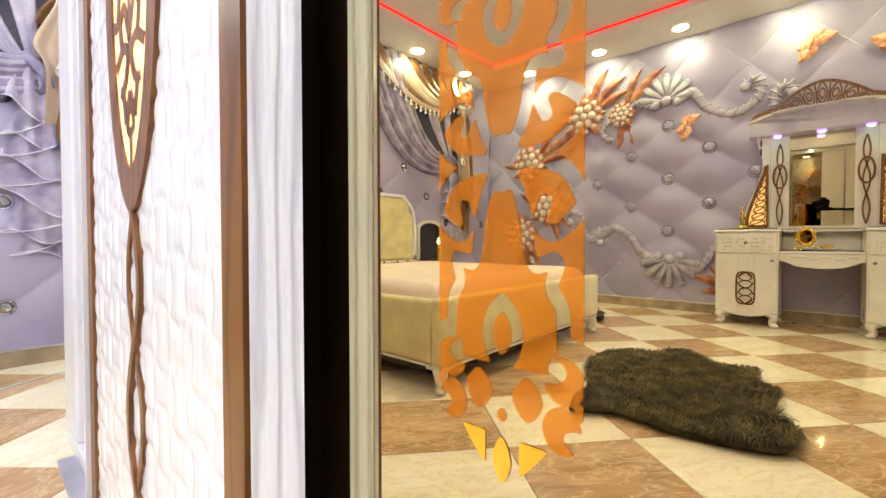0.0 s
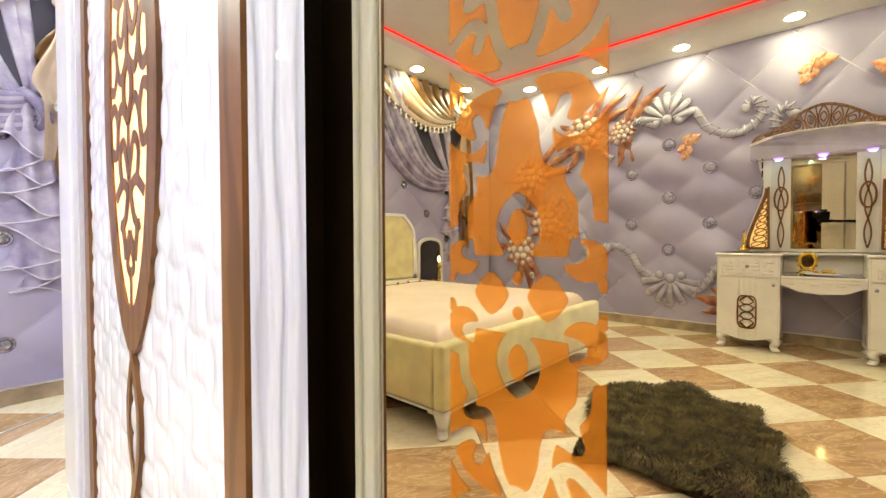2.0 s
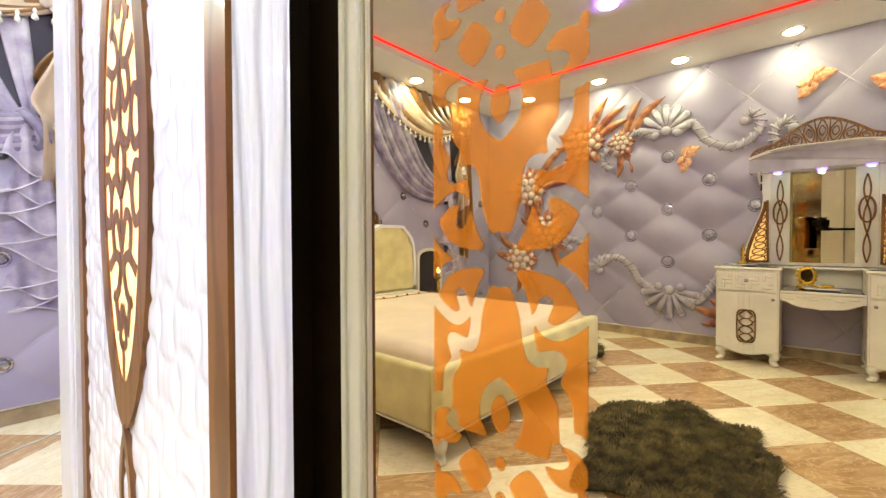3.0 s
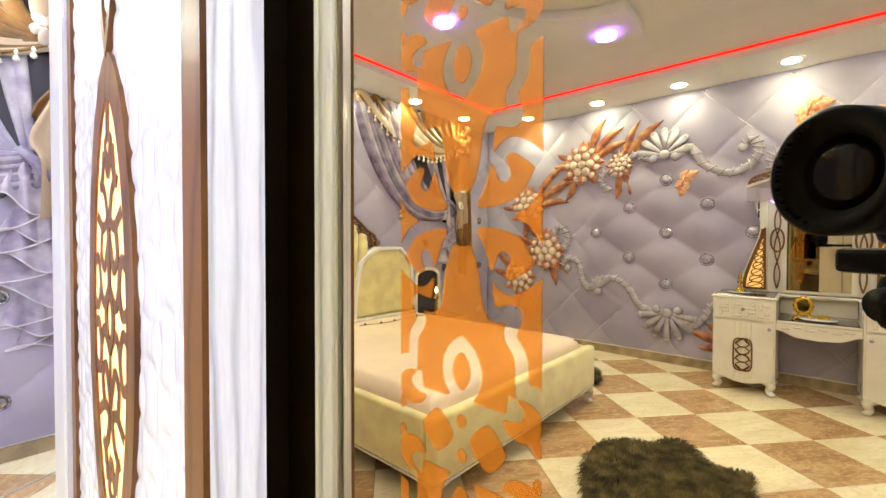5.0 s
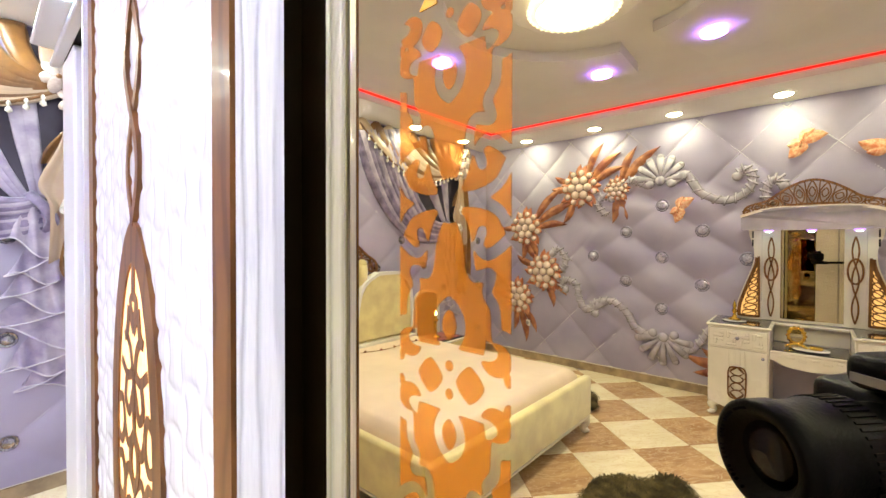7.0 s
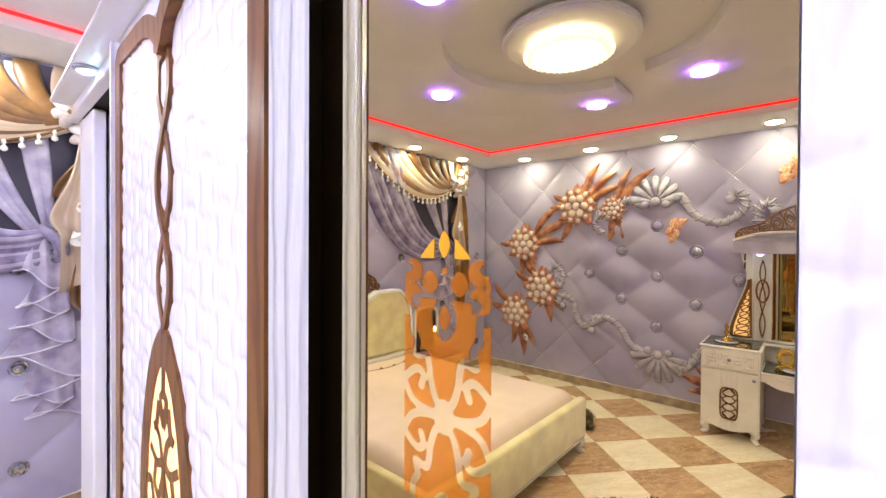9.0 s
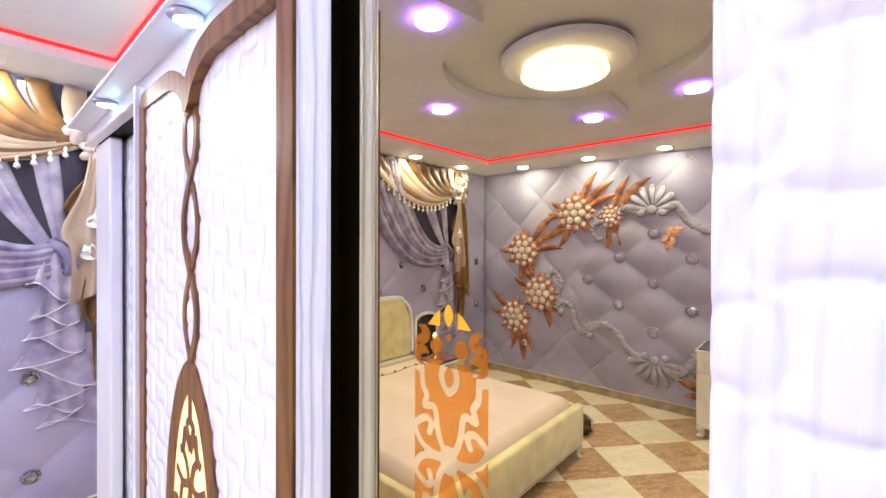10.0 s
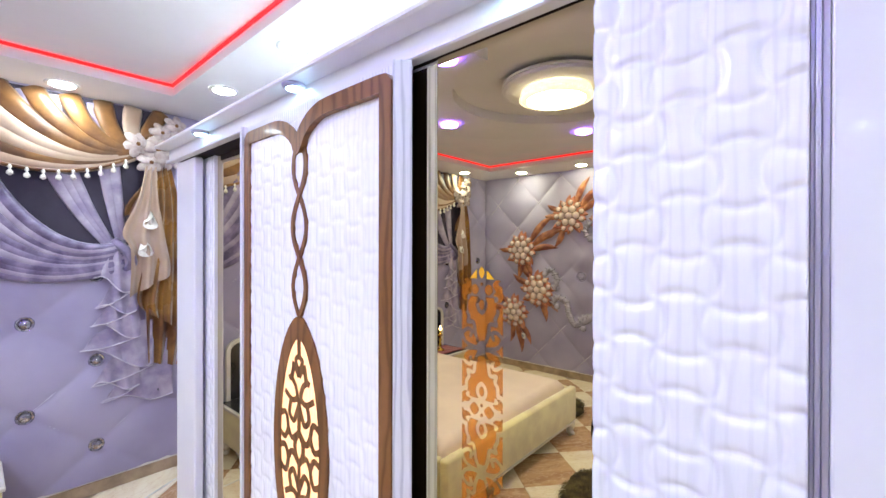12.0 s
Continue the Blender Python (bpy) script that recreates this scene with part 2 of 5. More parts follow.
M_COOL = glow("violet_white_spot", (0.60, 0.63, 1.0), 150.0)
M_BLUERING = glow("violet_led_ring", (0.18, 0.07, 1.0), 52.0)
M_VIOLET_SMALL = glow("small_violet_ring", (0.16, 0.07, 1.0), 7.0)
M_LED = glow("red_led_strip", (1.0, 0.008, 0.012), 1.3)
M_BOWL = glow("frosted_bowl_glow", (0.90, 0.955, 1.0), 76.0)
M_CRYST_WARM = glow("warm_crystal_rim", (1.0, 0.92, 0.78), 1.5, 0.9, 45)
M_MINISPOT = glow("cyan_white_spot", (0.40, 0.72, 1.0), 30.0)
M_PLEXI = mat("clear_plexi_canopy", (0.80, 0.78, 0.86), 0.06, bump=0.1, bump_scale=25, spec=0.8)
_n, _k = M_PLEXI.node_tree.nodes, M_PLEXI.node_tree.links
_see = _n.new("ShaderNodeBsdfTransparent")
_see.inputs[0].default_value = (0.95, 0.93, 0.98, 1)
_mx = _n.new("ShaderNodeMixShader")
_mx.inputs[0].default_value = 0.55
_out = [q for q in _n if q.type == "OUTPUT_MATERIAL"][0]
_k.new(_n["Principled BSDF"].outputs[0], _mx.inputs[1])
_k.new(_see.outputs[0], _mx.inputs[2])
_k.new(_mx.outputs[0], _out.inputs[0])
M_MIST = mat("clear_plexi", (0.74, 0.72, 0.78), 0.15, bump=0.02)


# ---- mesh helpers ----
def link(name, verts, faces, material, parent=None, label="", smooth=False):
    me = bpy.data.meshes.new(name)
    me.from_pydata([tuple(v) for v in verts], [], faces)
    me.validate()
    me.update()
    if smooth:
        me.polygons.foreach_set("use_smooth", [True] * len(me.polygons))
    me.materials.append(material)
    ob = new(name, me)
    if parent:
        ob.parent = parent
    if label:
        ob["label"] = label
    return ob


def part(name, bm, material, parent, label="", smooth=False):
    me = bpy.data.meshes.new(name)
    bmesh.ops.recalc_face_normals(bm, faces=bm.faces)
    bm.to_mesh(me)
    bm.free()
    if smooth:
        me.polygons.foreach_set("use_smooth", [True] * len(me.polygons))
    me.materials.append(material)
    ob = new(name, me)
    if parent:
        ob.parent = parent
    if label:
        ob["label"] = label
    return ob


def thing(name, label, category, group="", kind="", at=(0, 0, 0)):
    e = new(name)
    e.location = at
    e.empty_display_size = 0.1
    return tagged(e, label, category, group, kind)


def box(bm, x0, x1, y0, y1, z0, z1, bevel=0.0, seg=2):
    r = bmesh.ops.create_cube(bm, size=1)
    vs = r["verts"]
    for v in vs:
        v.co = Vector(((x0 + x1) / 2 + v.co.x * (x1 - x0), (y0 + y1) / 2 + v.co.y * (y1 - y0), (z0 + z1) / 2 + v.co.z * (z1 - z0)))
    if bevel:
        es = list({e for v in vs for e in v.link_edges})
        bmesh.ops.bevel(bm, geom=es, offset=bevel, segments=seg, affect="EDGES", profile=0.5)
    return bm


def boxed(name, dims, material, parent, label="", bevel=0.004, smooth=False):
    return part(name, box(bmesh.new(), *dims, bevel), material, parent, label, smooth)


def lathe(profile, n=24, cx=0.0, cy=0.0, bm=None, sx=1.0, sy=1.0, caps=True):
    """Turned form: (radius, z) pairs from bottom to top."""
    bm = bm or bmesh.new()
    rings = []
    for r, z in profile:
        rings.append([bm.verts.new((cx + sx * r * math.cos(2 * math.pi * k / n), cy + sy * r * math.sin(2 * math.pi * k / n), z)) for k in range(n)])
    for a, b in zip(rings, rings[1:]):
        for k in range(n):
            bm.faces.new((a[k], a[(k + 1) % n], b[(k + 1) % n], b[k]))
    if caps:
        bm.faces.new(rings[0])
        bm.faces.new(rings[-1])
    return bm


def bez(p0, p1, p2, n=16):
    p0, p1, p2 = Vector(p0), Vector(p1), Vector(p2)
    return [p0 * (1 - t) ** 2 + p1 * 2 * t * (1 - t) + p2 * t * t for t in (k / n for k in range(n + 1))]


def smoothline(pts, per=8, closed=False):
    """A rounded line (Catmull-Rom) through a few points."""
    P = [Vector(p) for p in pts]
    n = len(P)
    out = []
    for i in range(n if closed else n - 1):
        a, b = P[(i - 1) % n] if closed or i else P[0], P[i]
        c = P[(i + 1) % n]
        d = P[(i + 2) % n] if closed or i + 2 < n else P[n - 1]
        for k in range(per):
            t = k / per
            out.append(0.5 * ((2 * b) + (c - a) * t + (2 * a - 5 * b + 4 * c - d) * t * t + (3 * b - a - 3 * c + d) * t ** 3))
    if not closed:
        out.append(P[-1])
    return out


def band(bm, line, width, y0, y1, closed=False, taper=None):
    """A flat strip in the x-z plane along a 2D line, from y0 to y1 in depth."""
    line = [Vector((p[0], p[1])) for p in line]
    n = len(line)
    rows = []
    for i, p in enumerate(line):
        a = line[(i - 1) % n] if closed or i else line[0]
        b = line[(i + 1) % n] if closed or i + 1 < n else line[-1]
        d1, d2 = (p - a), (b - p)
        d1 = d1.normalized() if d1.length > 1e-9 else (d2.normalized() if d2.length > 1e-9 else Vector((1, 0)))
        d2 = d2.normalized() if d2.length > 1e-9 else d1
        d = d1 + d2
        d = d.normalized() if d.length > 1e-9 else d1
        w = width / 2 * (taper(i / max(1, n - 1)) if taper else 1) / max(0.5, d.dot(d1))
        s = Vector((-d.y, d.x)) * w
        q = [(p + s, y0), (p + s, y1), (p - s, y1), (p - s, y0)]
        rows.append([bm.verts.new((v.x, y, v.y)) for v, y in q])
    for i in range(n if closed else n - 1):
        a, b = rows[i], rows[(i + 1) % n]
        for k in range(4):
            bm.faces.new((a[k], a[(k + 1) % 4], b[(k + 1) % 4], b[k]))
    if not closed:
        bm.faces.new(rows[0])
        bm.faces.new(rows[-1][::-1])
    return bm


def tube(bm, line, radius, sides=8, flat=None, squash=1.0):
    """A round-sectioned strand; radius may be a function of 0..1; flat is an axis along which it is pressed by squash."""
    line = [Vector(p) for p in line]
    n = len(line)
    rows = []
    for i, p in enumerate(line):
        d = (line[min(i + 1, n - 1)] - line[max(i - 1, 0)])
        d = d.normalized() if d.length > 1e-9 else Vector((0, 0, 1))
        ref = Vector(flat) if flat else (Vector((1, 0, 0)) if abs(d.x) < 0.8 else Vector((0, 1, 0)))
        u = d.cross(ref)
        u = u.normalized() if u.length > 1e-6 else Vector((1, 0, 0))
        w = u.cross(d).normalized()
        r = radius(i / (n - 1)) if callable(radius) else radius
        rows.append([bm.verts.new(p + u * r * math.cos(2 * math.pi * k / sides) + w * r * squash * math.sin(2 * math.pi * k / sides)) for k in range(sides)])
    for a, b in zip(rows, rows[1:]):
        for k in range(sides):
            bm.faces.new((a[k], a[(k + 1) % sides], b[(k + 1) % sides], b[k]))
    bm.faces.new(rows[0])
    bm.faces.new(rows[-1][::-1])
    return bm


def ball(bm, c, r, sx=1.0, sy=1.0, sz=1.0, u=10, v=7):
    m = Matrix.Translation(c) @ Matrix.Diagonal((sx * r, sy * r, sz * r, 1))
    bmesh.ops.create_uvsphere(bm, u_segments=u, v_segments=v, radius=1, matrix=m)
    return bm


def sheet(name, nu, nv, fn, material, parent=None, label="", smooth=True, back=None):
    """A surface from a function of u, v in 0..1; back: a fixed offset that closes it into a slab."""
    us, vs = np.linspace(0, 1, nu + 1), np.linspace(0, 1, nv + 1)
    verts = [fn(u, v) for v in vs for u in us]
    faces = [(j * (nu + 1) + i, j * (nu + 1) + i + 1, (j + 1) * (nu + 1) + i + 1, (j + 1) * (nu + 1) + i) for j in range(nv) for i in range(nu)]
    if back is not None:
        edge = [i for i in range(nu + 1)] + [j * (nu + 1) + nu for j in range(1, nv + 1)] + [nv * (nu + 1) + i for i in range(nu - 1, -1, -1)] + [j * (nu + 1) for j in range(nv - 1, 0, -1)]
        k0 = len(verts)
        verts += [tuple(np.array(verts[i]) + np.array(back)) for i in edge]
        m = len(edge)
        faces += [(edge[(k + 1) % m], edge[k], k0 + k, k0 + (k + 1) % m) for k in range(m)]
        faces.append(tuple(range(k0, k0 + m)))
    return link(name, verts, faces, material, parent, label, smooth)


def fill_outline(bm, outline, y0, y1):
    """A flat plate in the x-z plane from a closed outline, with thickness y0..y1."""
    a = [bm.verts.new((p[0], y0, p[1])) for p in outline]
    b = [bm.verts.new((p[0], y1, p[1])) for p in outline]
    n = len(a)
    bm.faces.new(a)
    bm.faces.new(b[::-1])
    for k in range(n):
        bm.faces.new((a[k], b[k], b[(k + 1) % n], a[(k + 1) % n]))
    return bm


# ---- room shell ----
def slab(name, dims, material, label, category):
    return tagged(boxed(name, dims, material, None, bevel=0), label, category, kind="structure")


floor = slab("floor", (XW - 0.2, XE + 0.2, YS - 0.2, YN + 0.2, -0.2, -0.006), M_GROUT, "glossy cream and brown marble tile floor", "floor")
wall_west = slab("wall_west", (XW - 0.2, XW - 0.004, YS - 0.2, YN + 0.2, -0.006, 3.0), M_WALL, "lilac papered bedroom wall behind the bed", "wall")
wall_south = slab("wall_south", (XW - 0.004, XE + 0.004, YS - 0.2, YS - 0.004, -0.006, 3.0), M_WALL, "lilac papered bedroom wall behind the dresser", "wall")
wall_east = slab("wall_east", (XE + 0.004, XE + 0.2, YS - 0.2, YN + 0.2, -0.006, 3.0), M_WALL, "plain lilac papered bedroom wall", "wall")
wall_north = slab("wall_north", (XW - 0.004, XE + 0.004, YN + 0.004, YN + 0.2, -0.006, 3.0), M_WALL, "plain lilac papered wall behind the wardrobe", "wall")


def ceiling_mesh():
    bm = bmesh.new()
    box(bm, XW, XE, YS, YN, Z_CEIL, Z_CEIL + 0.15)
    for x0, x1, y0, y1 in ((XW, LED_X0, YS, YN), (LED_X1, XE, YS, YN), (LED_X0, LED_X1, YS, LED_Y0), (LED_X0, LED_X1, LED_Y1, YN)):
        box(bm, x0, x1, y0, y1, Z_SOFFIT, Z_CEIL - 0.002)
    return bm


ceiling = tagged(part("ceiling", ceiling_mesh(), M_PLASTER, None), "white plaster tray ceiling with dropped border", "ceiling", kind="structure")

led = thing("led_strip", "glowing red light strip round the ceiling tray", "led strip")
for dims in ((LED_X0 + 0.002, LED_X0 + 0.014, LED_Y0, LED_Y1, Z_CEIL - 0.020, Z_CEIL - 0.003), (LED_X1 - 0.014, LED_X1 - 0.002, LED_Y0, LED_Y1, Z_CEIL - 0.020, Z_CEIL - 0.003),
             (LED_X0 + 0.014, LED_X1 - 0.014, LED_Y0 + 0.002, LED_Y0 + 0.014, Z_CEIL - 0.020, Z_CEIL - 0.003), (LED_X0 + 0.014, LED_X1 - 0.014, LED_Y1 - 0.014, LED_Y1 - 0.002, Z_CEIL - 0.020, Z_CEIL - 0.003)):
    boxed("led_tape", dims, M_LED, led, bevel=0.002)

# dropped swirl panels of the ceiling, and the round centre piece
CX, CY = -0.82, -1.85


def swirl(a0, a1):
    bm = bmesh.new()
    n = 40
    ring_in, ring_out = [], []
    for k in range(n + 1):
        t = k / n
        a = math.radians(a0 + (a1 - a0) * t)
        ri, ro = 0.66 + 0.10 * t, 1.42 - 0.24 * t
        ring_in.append((CX + ri * math.cos(a), CY + ri * math.sin(a)))
        ring_out.append((CX + ro * math.cos(a), CY + ro * math.sin(a)))
    line = ring_in + ring_out[::-1]
    lo = [bm.verts.new((x, y, 2.742)) for x, y in line]
    hi = [bm.verts.new((x, y, Z_CEIL - 0.002)) for x, y in line]
    m = len(line)
    for k in range(n):
        bm.faces.new((lo[k], lo[k + 1], lo[m - 2 - k], lo[m - 1 - k]))
    for k in range(m):
        bm.faces.new((lo[k], lo[(k + 1) % m], hi[(k + 1) % m], hi[k]))
    return bm


for a0, a1 in ((98, 268), (288, 448)):
    tagged(part("ceiling_panel", swirl(a0, a1), M_PLASTER, None), "curved dropped plaster panel on the ceiling", "ceiling panel", group="ceiling panels", kind="structure")
medallion = tagged(part("ceiling_medallion", lathe([(0.335, 2.735), (0.356, 2.741), (0.358, 2.752), (0.350, 2.756), (0.350, 2.762), (0.358, 2.766), (0.356, 2.780), (0.350, 2.785), (0.27, 2.786), (0.27, Z_CEIL - 0.002)], 64, CX, CY), M_PLASTER, None),
                   "round white plaster disc under the ceiling", "ceiling medallion", kind="structure")
lamp = thing("ceiling_lamp", "round lit crystal bowl ceiling lamp", "ceiling lamp")
LX, LY = -0.82, -1.83
part("bowl", lathe([(0.02, 2.652), (0.10, 2.655), (0.155, 2.663), (0.180, 2.676), (0.185, 2.695)], 48, LX, LY), M_BOWL, lamp, smooth=True)
part("rim", lathe([(0.187, 2.668), (0.212, 2.672), (0.228, 2.684), (0.230, 2.700), (0.222, 2.728), (0.205, 2.7335)], 48, LX, LY, caps=False), M_CRYST_WARM, lamp, "pierced gold and crystal rim")
bm = bmesh.new()
for k in range(40):
    a = 2 * math.pi * k / 40
    ball(bm, (LX + 0.226 * math.cos(a), LY + 0.226 * math.sin(a), 2.684), 0.011, u=6, v=5)
part("crystal_beads", bm, M_CRYST_WARM, lamp, "row of glass beads")


def downlight():
    d = thing("downlight", "lit round white recessed ceiling spot", "downlight", "border downlights")
    part("trim_ring", lathe([(0.064, -0.006), (0.080, -0.008), (0.089, -0.004), (0.089, -0.0005)], 28, caps=False), M_PLASTIC, d, smooth=True)
    part("bulb", lathe([(0.012, -0.016), (0.046, -0.014), (0.0635, -0.007)], 24), M_DOWN, d, "glowing diffuser", smooth=True)
    return d


spots = [(x, -4.275) for x in (-2.52, -1.68, -0.90, -0.08, 0.74)] + [(-3.106, y) for y in (-3.765, -2.943, -2.06, -1.18, -0.30)] + [(x, 0.41) for x in (-2.45, -1.56, -0.68, 0.2, 1.08)] + [(1.52, y) for y in (-3.7, -2.6, -1.5, -0.4)]
first = downlight()
first.location = (*spots[0], Z_SOFFIT)
for x, y in spots[1:]:
    copy_thing(first, pose(x, y, Z_SOFFIT))


def violet_spot():
    d = thing("ceiling_spot", "lit crystal ceiling spot with violet glow", "ceiling spot", "violet ceiling spots")
    part("housing", lathe([(0.05, -0.016), (0.062, -0.012), (0.064, -0.0005)], 24), M_MIST, d, smooth=True)
    part("glow_ring", lathe([(0.066, -0.024), (0.070, -0.023), (0.070, -0.001)], 24), M_BLUERING, d, "violet light ring", smooth=True)
    part("bulb", lathe([(0.01, -0.034), (0.03, -0.030), (0.045, -0.017)], 20), M_COOL, d, "glowing lens", smooth=True)
    return d


v0 = violet_spot()
v0.location = (-1.822, -1.943, 2.742)
for x, y in ((-1.06, -1.01), (-1.067, -2.866), (-0.335, -2.68), (-0.46, -0.79), (0.30, -1.72)):
    copy_thing(v0, pose(x, y, 2.742))


# ---- printed mural on the south wall: tufted satin, scrolls, shells, jewelled flowers ----
def cushion(a, dx, z, dz, sharp):
    p, q = (a / dx + z / dz) / 2, (a / dx - z / dz) / 2
    return (abs(math.sin(math.pi * p)) * abs(math.sin(math.pi * q))) ** sharp


def south_relief(x, z):
    e = math.hypot((x + 0.95) / 1.02, (z - 1.25) / 0.86)
    k = min(1, max(0, (1.06 - e) / 0.22))
    k = k * k * (3 - 2 * k)
    outer = 0.030 * cushion(x + 0.40, 0.333, z - 2.335, 0.345, 0.36)
    a, b = (x + 1.0545) / 0.361, (z - 1.342) / 0.268
    fall, rise = abs(math.sin(math.pi * (a + b) / 2)), abs(math.sin(math.pi * (a - b) / 2))
    inner = 0.044 * fall ** 0.9 * (0.50 + 0.50 * rise ** 1.1) + 0.004 * math.sin(5 * x + 7 * z)
    return outer * (1 - k) + (inner + 0.008) * k


mural_south = thing("wall_mural", "printed lilac tufted satin mural with coral jewel flowers", "wall mural")
sheet("tufted_panel", 300, 170, lambda u, v: (XW + 0.03 + u * (XE - XW - 0.03), YS + 0.002 + south_relief(XW + 0.03 + u * (XE - XW - 0.03), 0.10 + v * 2.633), 0.10 + v * 2.633), M_TUFT, mural_south)


for i in range(-3, 4):
    for j in range(-3, 3):
        bx, bz = -1.0545 + 0.361 * i, 1.342 + 0.268 * j
        if (i + j) % 2 == 0 and math.hypot((bx + 0.98) / 1.0, (bz - 1.22) / 0.72) < 0.92:
            b = lathe([(0.060, 0.0), (0.065, 0.016), (0.058, 0.026), (0.050, 0.020), (0.034, 0.036), (0.01, 0.041)], 14)
            b.transform(Matrix.Translation((bx, YS + south_relief(bx, bz), bz)) @ pose(0, 0, 0, -90, 0, 0))
            part("button", b, M_CRYSTAL, mural_south)

YM = YS + 0.040      # the plane on which the mural's ornaments lie


M_SEAM = mat("pale_lilac_seam", (0.60, 0.57, 0.68), 0.35, var=0.08, scale=8, bump=0.05)


def seam(parent, pts):
    part("seam", tube(bmesh.new(), pts, 0.0065, 6), M_SEAM, parent, smooth=True)


for sg in (-1, 1):
    for k in range(-24, 25):
        run = []
        for q in range(121):
            z = 0.11 + 2.6 * q / 120
            x = -0.40 + sg * (z - 2.335) * 0.333 / 0.345 + 2 * 0.333 * k
            ok = XW + 0.05 < x < XE - 0.1 and math.hypot((x + 0.95) / 1.02, (z - 1.25) / 0.86) > 1.05
            if ok:
                run.append((x, YS + 0.004, z))
            if (not ok or q == 120) and len(run) > 1:
                if len(run) > 4:
                    seam(mural_south, [run[0], run[-1]])
                run = []
            elif not ok:
                run = []


def shell(x, z, r, up):
    bm = bmesh.new()
    for k in range(7):
        a = math.radians(90 + (k - 3) * 27) * (1 if up else -1)
        tip = (x + r * math.cos(a) * 0.95, YM + 0.012, z + r * math.sin(a))
        tube(bm, [(x, YM, z), (x + r * 0.5 * math.cos(a), YM + 0.016, z + r * 0.52 * math.sin(a)), tip], lambda t: 0.014 + 0.024 * t, 8, (0, 1, 0), 0.4)
        ball(bm, tip, 0.038, 1, 0.35, 1, 8, 6)
    ball(bm, (x, YM + 0.015, z), 0.05, 1, 0.6, 1)
    for s in (-1, 1):
        ball(bm, (x + s * 0.10, YM + 0.01, z - (0.03 if up else -0.03)), 0.045, 1, 0.6, 1)
    return part("shell", bm, M_SCROLL, mural_south, "pearl grey shell ornament", smooth=True)


shell(-1.07, 2.13, 0.24, True)
shell(-1.03, 0.52, 0.26, False)


def scroll(pts, r=0.040):
    line = smoothline([(x, z, 0) for x, z in pts], 10)
    bm = bmesh.new()
    tube(bm, [(p.x, YM + 0.004, p.y) for p in line], lambda t: r * (1.15 - 0.6 * t), 8, (0, 1, 0), 0.34)
    n = len(line)
    for k in range(2, n - 2, 4):
        d = (line[k + 1] - line[k - 1]).normalized()
        s = Vector((-d.y, d.x, 0))
        q = line[k]
        tube(bm, [(q.x - s.x * 0.045 - d.x * 0.02, YM + 0.002, q.y - s.y * 0.045 - d.y * 0.02), (q.x, YM + 0.014, q.y), (q.x + s.x * 0.045 + d.x * 0.02, YM + 0.002, q.y + s.y * 0.045 + d.y * 0.02)], 0.011, 6)
    end = line[-1]
    ball(bm, (end.x, YM + 0.006, end.y), 0.042, 1, 0.6, 1)
    return part("scroll", bm, M_SCROLL, mural_south, "pearl grey acanthus scroll", smooth=True)


scroll([(-0.97, 2.10), (-0.84, 2.17), (-0.70, 1.97), (-0.50, 1.89), (-0.34, 1.97), (-0.30, 2.10), (-0.36, 2.18), (-0.42, 2.11)])
scroll([(-1.17, 2.09), (-1.28, 2.14), (-1.36, 2.17), (-1.47, 2.12)])
scroll([(-0.10, 1.80), (-0.20, 1.90), (-0.19, 2.03), (-0.11, 2.06), (-0.08, 1.99)], 0.03)
scroll([(-1.13, 0.50), (-1.30, 0.58), (-1.40, 0.74), (-1.55, 0.84), (-1.72, 0.82), (-1.80, 0.74), (-1.74, 0.68)])
scroll([(-1.62, 0.84), (-1.84, 0.72), (-1.93, 0.84), (-1.97, 1.0), (-2.10, 1.05), (-2.16, 0.97), (-2.10, 0.93)])
scroll([(-0.93, 0.46), (-0.80, 0.42), (-0.70, 0.52), (-0.62, 0.66), (-0.50, 0.70)])
scroll([(-1.62, 1.80), (-1.72, 1.92), (-1.66, 2.02), (-1.56, 1.98)], 0.03)
scroll([(-2.15, 1.15), (-2.10, 1.30), (-2.20, 1.42), (-2.28, 1.36)], 0.03)


def leaf(bm, x, z, ang, length, width, dy=0.0):
    """A curved pointed leaf with a raised midrib."""
    a = math.radians(ang)
    d, s = Vector((math.cos(a), math.sin(a))), Vector((-math.sin(a), math.cos(a)))
    n = 10
    rows = []
    for k in range(n + 1):
        t = k / n
        w = width * math.sin(math.pi * min(1, t * 0.92 + 0.08)) ** 0.8 * (1 - 0.25 * t)
        bend = 0.12 * length * math.sin(math.pi * t * 0.8)
        c = Vector((x, z)) + d * length * t + s * bend
        rows.append([bm.verts.new((c.x + s.x * w * f, YM + dy + 0.004 + 0.014 * (1 - abs(f)), c.y + s.y * w * f)) for f in (-1, -0.5, 0, 0.5, 1)])
    for p, q in zip(rows, rows[1:]):
        for k in range(4):
            bm.faces.new((p[k], p[k + 1], q[k + 1], q[k]))


